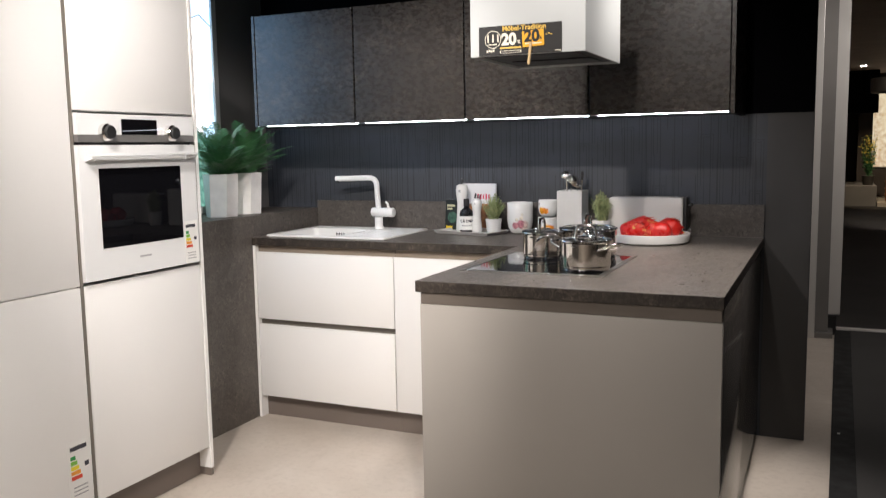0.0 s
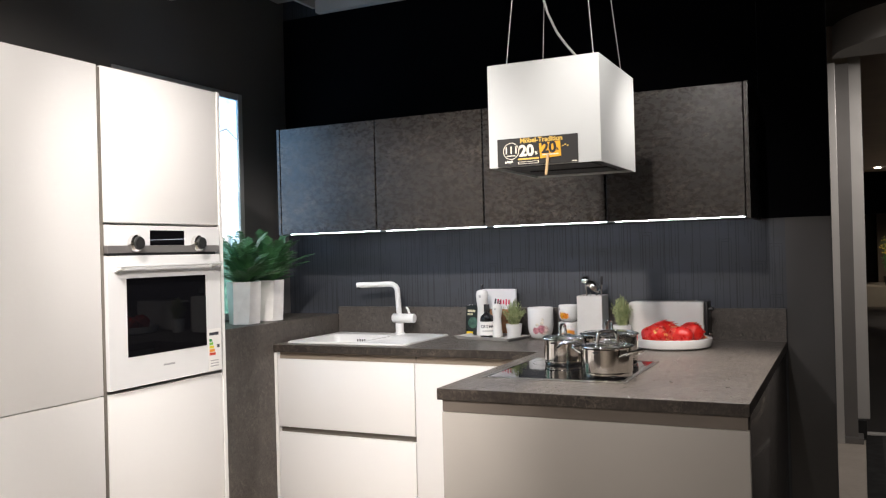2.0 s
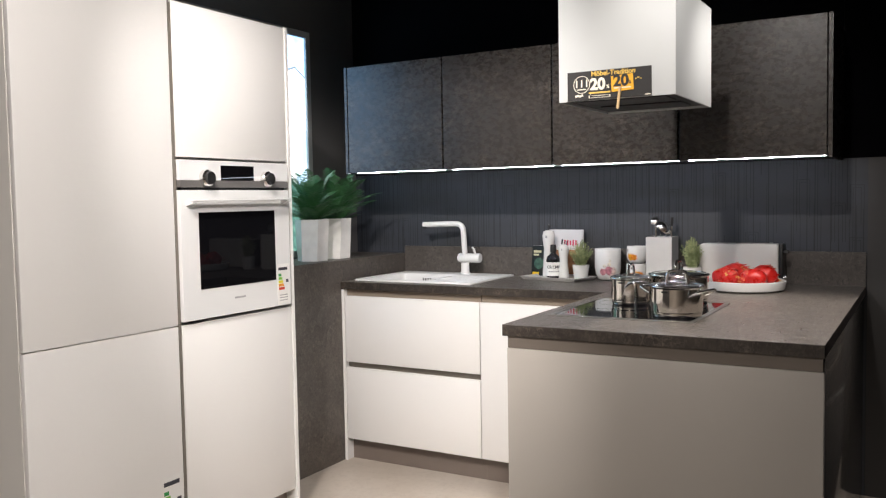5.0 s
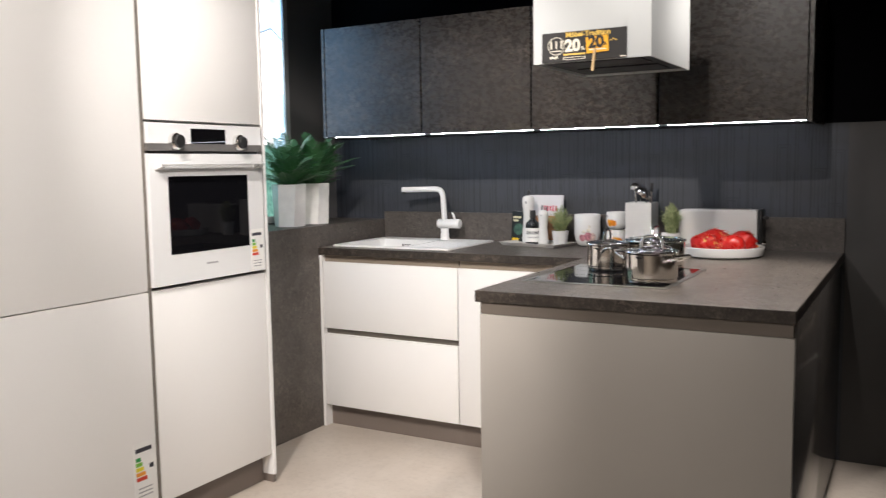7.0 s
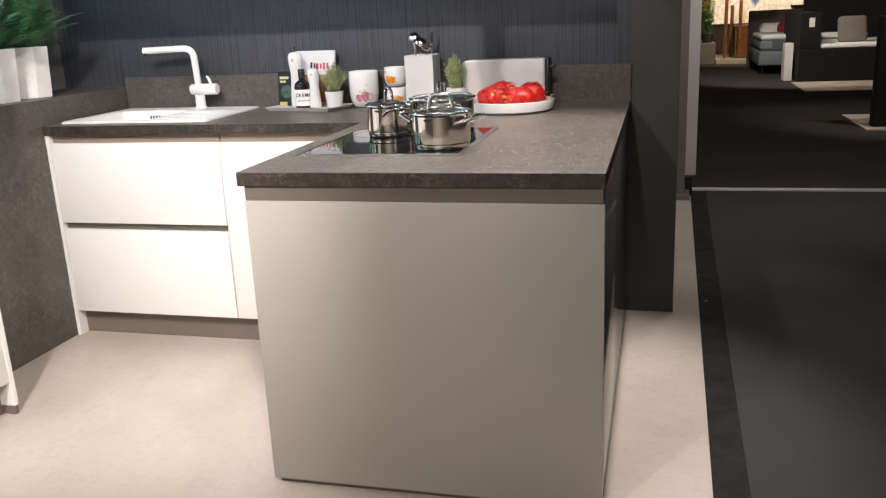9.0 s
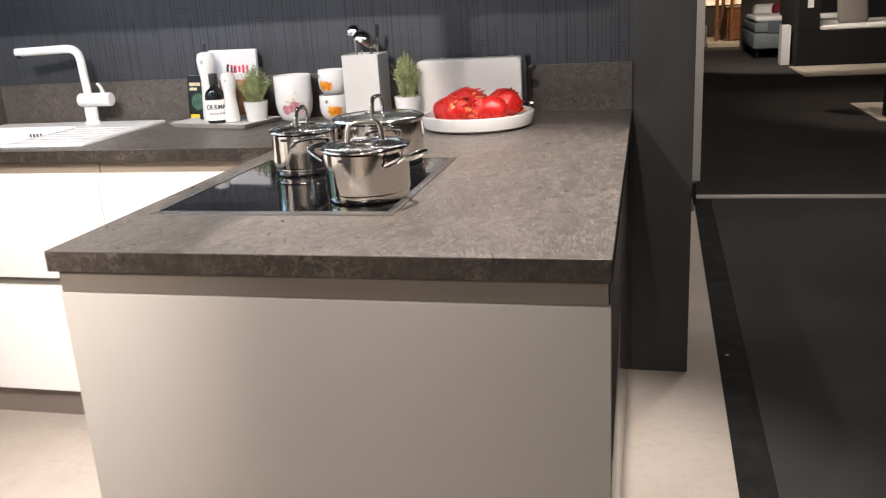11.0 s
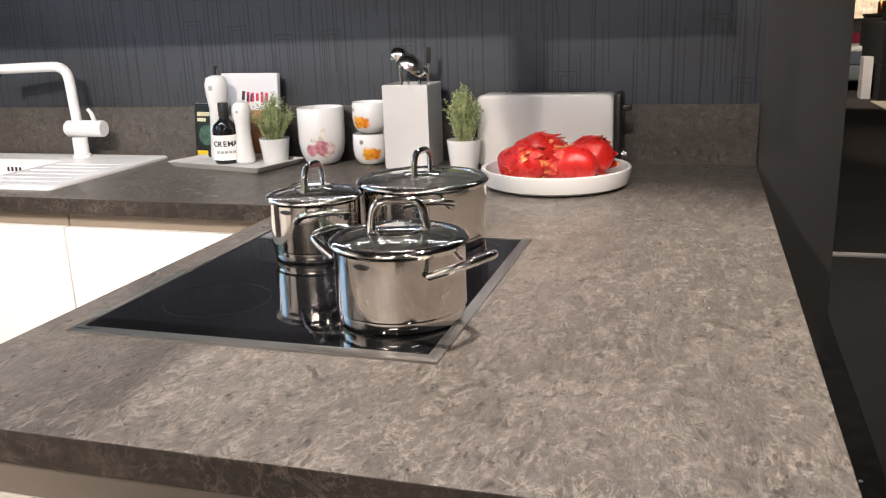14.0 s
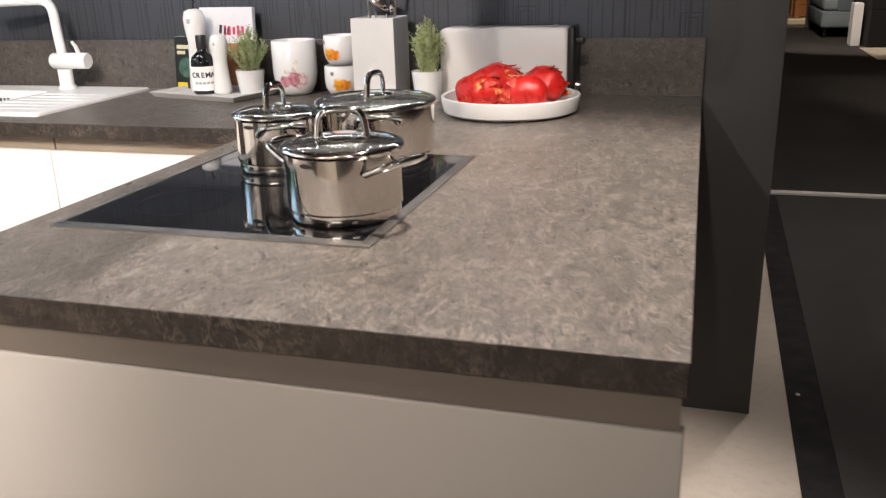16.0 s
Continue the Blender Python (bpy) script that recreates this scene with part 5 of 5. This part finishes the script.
def fern(x, y, w, h, seed, fronds, reach, label):
    rnd = random.Random(seed)
    p = thing("potted_fern", label, "plant", (x, y, 1.021), rnd.uniform(0, 40), "ferns on the ledge")
    bm = bmesh.new()
    lo = [bm.verts.new((w * 0.90 * math.cos(a), w * 0.90 * math.sin(a), 0)) for a in [math.pi * k / 3 for k in range(6)]]
    hi = [bm.verts.new((w * math.cos(a), w * math.sin(a), h)) for a in [math.pi * k / 3 + 0.12 for k in range(6)]]
    inn = [bm.verts.new((w * 0.92 * math.cos(a), w * 0.92 * math.sin(a), h)) for a in [math.pi * k / 3 + 0.12 for k in range(6)]]
    dp = [bm.verts.new((w * 0.9 * math.cos(a), w * 0.9 * math.sin(a), h - 0.02)) for a in [math.pi * k / 3 + 0.12 for k in range(6)]]
    for a, b in ((lo, hi), (hi, inn), (inn, dp)):
        for k in range(6):
            bm.faces.new((a[k], a[(k + 1) % 6], b[(k + 1) % 6], b[k]))
    bm.faces.new(lo[::-1]), bm.faces.new(dp)
    part("pot", bm, POT_W, p, "faceted white ceramic pot")
    for k in range(fronds):
        a = k * 2.39996 + rnd.uniform(-0.3, 0.3)
        ln = reach * rnd.uniform(0.75, 1.1)
        rise = rnd.uniform(0.40, 1.45)
        out = Vector((math.cos(a), math.sin(a), 0))
        pts = []
        for n in range(33):
            t = n / 32
            pts.append(out * (0.015 + ln * t * (0.45 + 0.35 * t) * (1.22 - 0.55 * rise)) + Vector((0, 0, h - 0.02 + ln * rise * (t - 0.42 * t * t))))
        b = bmesh.new()
        tube(pts, [0.0018 * (1 - 0.7 * n / 32) for n in range(33)], 4, b)
        for n in range(4, 33):
            t = n / 32
            d = (pts[n] - pts[n - 1]).normalized()
            side = d.cross(Vector((0, 0, 1))).normalized()
            for q in (-1, 1):
                L = 0.043 * reach / 0.25 * (math.sin(math.pi * (0.12 + 0.83 * t)) ** 0.8) * rnd.uniform(0.85, 1.1)
                dirn = (side * q + d * 0.55 + Vector((0, 0, -0.25 + rnd.uniform(-.1, .1)))).normalized()
                wv = d * 0.0026
                c = pts[n] + Vector((0, 0, 0.001))
                vs = [b.verts.new(c - wv), b.verts.new(c + dirn * L * 0.55 - wv * 0.9), b.verts.new(c + dirn * L), b.verts.new(c + dirn * L * 0.55 + wv * 0.9), b.verts.new(c + wv)]
                b.faces.new(vs)
        part("frond", b, FERN, p)
    return p


fern(-2.545, -0.682, 0.088, 0.215, 5, 40, 0.31, "green fern in a white faceted pot on the ledge")
fern(-2.545, -0.470, 0.080, 0.215, 9, 38, 0.33, "green fern in a white pot next to another")
fern(-2.672, -0.330, 0.060, 0.19, 12, 9, 0.20, "smaller fern in a white pot by the corner")

# ---- neighbouring showroom seen through the passage ----
solid("hall_ceiling", box(0.0, 8.0, 2.65, 20.0, 2.90, 2.94), paint("beige_hall_ceiling", (0.55, 0.47, 0.40), 0.8), "beige ceiling of the neighbouring showroom", "ceiling", "structure")
solid("wall_hall", box(0.9, 8.0, 18.05, 18.25, ZF, 2.90), paint("dark_brown_wall", (0.06, 0.05, 0.045), 0.7), "dark brown wall behind the lit picture", "wall", "structure")
solid("soffit", box(0.0, 1.25, 16.9, 17.1, 1.97, 2.90), BLACK_WALL, "black soffit at the end of the hall", "soffit", "structure")


def city_picture():
    m = Mat("backlit_print", (0.1, 0.1, 0.1), 0.3)
    c = m.t.nodes.new("ShaderNodeTexCoord")
    sep = m.t.nodes.new("ShaderNodeSeparateXYZ")
    m.link(c.outputs["Object"], sep.inputs[0])
    x, z = sep.outputs[0], sep.outputs[2]
    towers = m.noise(m.coords((3.0, 1, 0.5)), 2.0, 3, 0.5)
    panes = m.noise(m.coords((5.0, 1, 5.0)), 2.4, 3, 0.55)
    warm = m.mix(m.ramp(panes, (0.30, 0.0), (0.66, 1.0)), m.ramp(towers, (0.35, (0.50, 0.30, 0.15)), (0.65, (0.78, 0.58, 0.32))), (0.98, 0.87, 0.62))
    low = m.ramp(z, (0.0, 1.0), (0.5, 0.0))
    warm = m.mix(m.math('MULTIPLY', low, m.ramp(towers, (0.45, 0.0), (0.55, 0.8))), warm, (0.50, 0.20, 0.06))
    gap = m.math('SUBTRACT', m.math('ADD', m.math('MULTIPLY', m.math('ADD', z, -0.25), 0.50), m.math('MULTIPLY', m.math('SUBTRACT', towers, 0.5), 0.25)), m.math('ABSOLUTE', m.math('ADD', x, 0.15)))
    skym = m.ramp(gap, (0.0, 0.0), (0.06, 1.0))
    col = m.mix(skym, warm, (0.06, 0.12, 0.22))
    m.link(col, m.b.inputs["Emission Color"])
    m.set("Emission Strength", 0.45)
    return m.m


pc = thing("light_picture", "backlit picture of a sunlit city street", "picture", (2.35, 18.02, 0.75))
part("print", box(-1.15, 1.2, 0.0, 0.02, 0.0, 1.9), city_picture(), pc)
part("frame", box(-1.19, 1.24, 0.005, 0.028, -0.04, 1.94, 0.003), BLACK_PLASTIC, pc)

WOOD = Mat("reddish_wood", (0.22, 0.09, 0.04), 0.4)
WOOD.color(WOOD.ramp(WOOD.noise(WOOD.coords((12, 12, 1.2)), 3, 5), (0.3, (0.14, 0.055, 0.022)), (0.7, (0.30, 0.13, 0.055))))
WOOD = WOOD.m
solid("hall_platform", box(1.25, 3.6, 15.8, 17.9, ZF, 0.06, 0.005), CREAM, "low cream display platform on the carpet", "platform", "structure")
solid("hall_ledge", box(0.0, 1.24, 16.0, 17.9, ZF, 0.40, 0.005), paint("grey_ledge", (0.22, 0.21, 0.20), 0.6), "low grey display ledge at the hall's end", "ledge", "structure")
chest = thing("wooden_chest", "reddish wooden chest on the cream platform", "chest", (1.92, 16.5, 0.06))
part("body", box(-0.27, 0.30, -0.25, 0.25, 0.03, 0.66, 0.006), WOOD, chest)
part("top", box(-0.29, 0.32, -0.27, 0.27, 0.66, 0.69, 0.004), WOOD, chest)
for z in (0.25, 0.46):
    part("drawer_gap", box(-0.26, 0.29, -0.253, -0.249, z, z + 0.008), BLACK_GAP, chest)
for x, y, h in ((1.45, 16.3, 1.30), (1.60, 16.7, 1.12), (1.74, 16.2, 1.22)):
    po = thing("wooden_post", "slim reddish wooden post on the platform", "post", (x, y, 0.06), 0, "wooden posts")
    part("shaft", box(-0.035, 0.035, -0.035, 0.035, 0, h, 0.006), WOOD, po)
    for z in (0.12, 0.26, 0.40):
        part("rung", box(-0.05, 0.05, -0.04, 0.04, z, z + 0.04, 0.004), WOOD, po)

fl = thing("flowering_plant", "tall plant with yellow blossom in a dark pot", "plant", (1.08, 16.45, 0.401))
part("pot", lathe([(0, 0), (0.10, 0), (0.13, 0.2), (0.12, 0.2), (0, 0.18)], 24), paint("dark_pot", (0.05, 0.045, 0.04), 0.5), fl, "dark round pot", 40)
rnd = random.Random(21)
bs, bl, by_ = bmesh.new(), bmesh.new(), bmesh.new()
for k in range(46):
    a, q = rnd.uniform(0, 6.28), rnd.uniform(0, 1)
    tip = Vector((math.cos(a) * 0.20 * q, math.sin(a) * 0.20 * q, rnd.uniform(0.6, 1.12)))
    tube([(0.02 * math.cos(a), 0.02 * math.sin(a), 0.18), tip * 0.6, tip], [0.006, 0.005, 0.003], 4, bs)
    for n in range(10):
        t = rnd.uniform(0.3, 1.0)
        c = tip * t + Vector((rnd.gauss(0, .02), rnd.gauss(0, .02), 0))
        d = Vector((rnd.gauss(0, 1), rnd.gauss(0, 1), rnd.gauss(0.3, .6))).normalized() * 0.055
        s = d.orthogonal().normalized() * 0.014
        tgt = by_ if t > 0.72 else bl
        tgt.faces.new([tgt.verts.new(c), tgt.verts.new(c + d * 0.5 + s), tgt.verts.new(c + d), tgt.verts.new(c + d * 0.5 - s)])
part("stems", bs, FERN, fl)
part("leaves", bl, FERN, fl)["kind"] = "stuff"
part("blossom", by_, paint("yellow_blossom", (0.55, 0.42, 0.05), 0.6), fl)["kind"] = "stuff"

bed = thing("box_spring_bed", "pale blue-grey box spring bed with white bedding", "bed", (1.80, 12.75, ZF))
FABRIC = carpet("blue_grey_fabric", (0.22, 0.26, 0.28))
LINEN = paint("white_linen", (0.80, 0.79, 0.77), 0.9)
part("base", box(0.0, 1.8, 0.0, 2.0, 0.16, 0.42, 0.03), FABRIC, bed, "", 50)
part("mattress", box(0.01, 1.79, 0.01, 2.0, 0.425, 0.60, 0.05, seg=3), FABRIC, bed, "", 50)
part("duvet", box(0.02, 1.78, 0.02, 1.55, 0.605, 0.70, 0.045, seg=4), LINEN, bed, "white duvet", 60)
part("cover_fold", box(0.22, 0.6, -0.012, 0.6, 0.42, 0.62, 0.01), carpet("dark_blue_grey_fabric", (0.12, 0.15, 0.17)), bed, "darker blanket hanging down")
part("headboard", box(-0.02, 1.82, 2.0, 2.12, 0.0, 1.10, 0.03), carpet("brown_grey_fabric", (0.16, 0.14, 0.13)), bed, "grey upholstered headboard", 50)
part("pillow", box(0.15, 0.85, 1.45, 1.95, 0.62, 0.86, 0.10, seg=4), LINEN, bed, "white pillow", 70)
part("cushion", box(0.45, 1.05, 1.15, 1.50, 0.64, 0.88, 0.09, seg=4), carpet("dark_red_fabric", (0.25, 0.02, 0.04)), bed, "dark red cushion", 70)
for x in (0.08, 1.72):
    for y in (0.10, 1.9):
        part("leg", lathe([(0, 0), (0.018, 0), (0.03, 0.17), (0, 0.17)], 12, at=(x, y, 0)), BLACK_PLASTIC, bed)

sd = thing("white_side_panel", "white upright panel beside the beds", "panel", (2.07, 11.46, ZF))
part("board", box(0, 0.13, 0, 0.30, 0.0, 0.60, 0.004), LINEN, sd)

bb = thing("black_bed", "black bed frame with a white mattress and grey cushion", "bed", (2.24, 11.08, ZF))
BLACK_FAB = carpet("black_fabric", (0.005, 0.005, 0.0055))
part("frame", box(0.0, 2.3, 0.0, 2.0, 0.0, 0.52, 0.01), BLACK_FAB, bb)
part("side_board", box(0.0, 0.30, 0.02, 2.0, 0.52, 1.08, 0.01), BLACK_FAB, bb)
part("mattress", box(0.32, 2.28, 0.01, 1.98, 0.522, 0.59, 0.02), LINEN, bb, "white mattress", 50)
part("cushion", moved(box(-0.22, 0.22, -0.07, 0.07, 0, 0.42, 0.06, seg=4), pose(0.85, 0.45, 0.585, -14, 0, 6)), carpet("taupe_fabric", (0.26, 0.23, 0.20)), bb, "taupe cushion", 70)
part("back_board", box(0.3, 2.3, 1.9, 2.0, 0.59, 1.3, 0.01), BLACK_FAB, bb)
part("tag", box(0.12, 0.20, 0.008, 0.018, 0.86, 1.0), PAPER, bb, "white paper tag")
solid("tile_field", box(2.14, 4.6, 9.65, 11.07, ZF, ZF + 0.012), CREAM, "cream tiled field in the carpet", "floor", "structure")
solid("tile_field_front", box(2.13, 4.6, 5.62, 6.85, ZF, ZF + 0.012), CREAM, "cream tiled field beside the walkway", "floor", "structure")
dv = thing("black_divider", "black fabric divider standing on the tiles", "divider", (2.22, 5.80, ZF + 0.012))
part("panel", box(0, 2.0, 0, 0.12, 0, 1.10, 0.01), BLACK_FAB, dv)
sh = thing("wall_shelf", "dark shelf with copper ornaments", "shelf", (2.75, 16.0, 0))
part("board", box(0, 1.9, 0, 0.3, 1.08, 1.13, 0.004), BLACK_FAB, sh)
part("cabinet", box(0.02, 1.88, 0.01, 0.3, 0.0605, 1.08, 0.004), BLACK_FAB, sh)
COPPER = Mat("copper", (0.60, 0.25, 0.12), 0.25, 1.0).m
for x in (0.3, 0.78, 1.3):
    cl = thing("copper_lantern", "copper lantern on the dark shelf", "lantern", (2.75 + x, 16.15, 1.131), 0, "copper lanterns")
    part("body", lathe([(0, 0), (0.07, 0), (0.075, 0.02), (0.075, 0.20), (0.05, 0.23), (0, 0.23)], 20), COPPER, cl, "", 40)
dr = thing("drum_lamp", "round grey drum lamp under the hall ceiling", "lamp", (1.33, 12.0, 2.15))
part("shade", lathe([(0, 0.0), (0.43, 0.0), (0.45, 0.015), (0.45, 0.225), (0.43, 0.24), (0, 0.24)], 48), paint("grey_lamp_fabric", (0.40, 0.37, 0.33), 0.8), dr, "pale grey drum shade", 40)
part("stem", lathe([(0.012, 0.24), (0.012, 0.75)], 12), ALU_DARK, dr)
dl = thing("downlight", "bright recessed downlight in the hall ceiling", "downlight", (0.88, 15.7, 2.885))
part("lens", lathe([(0, 0.014), (0.06, 0.014), (0.06, 0.002), (0, 0.0)], 20), glow("downlight_lens", (1, 0.95, 0.85), 12), dl)
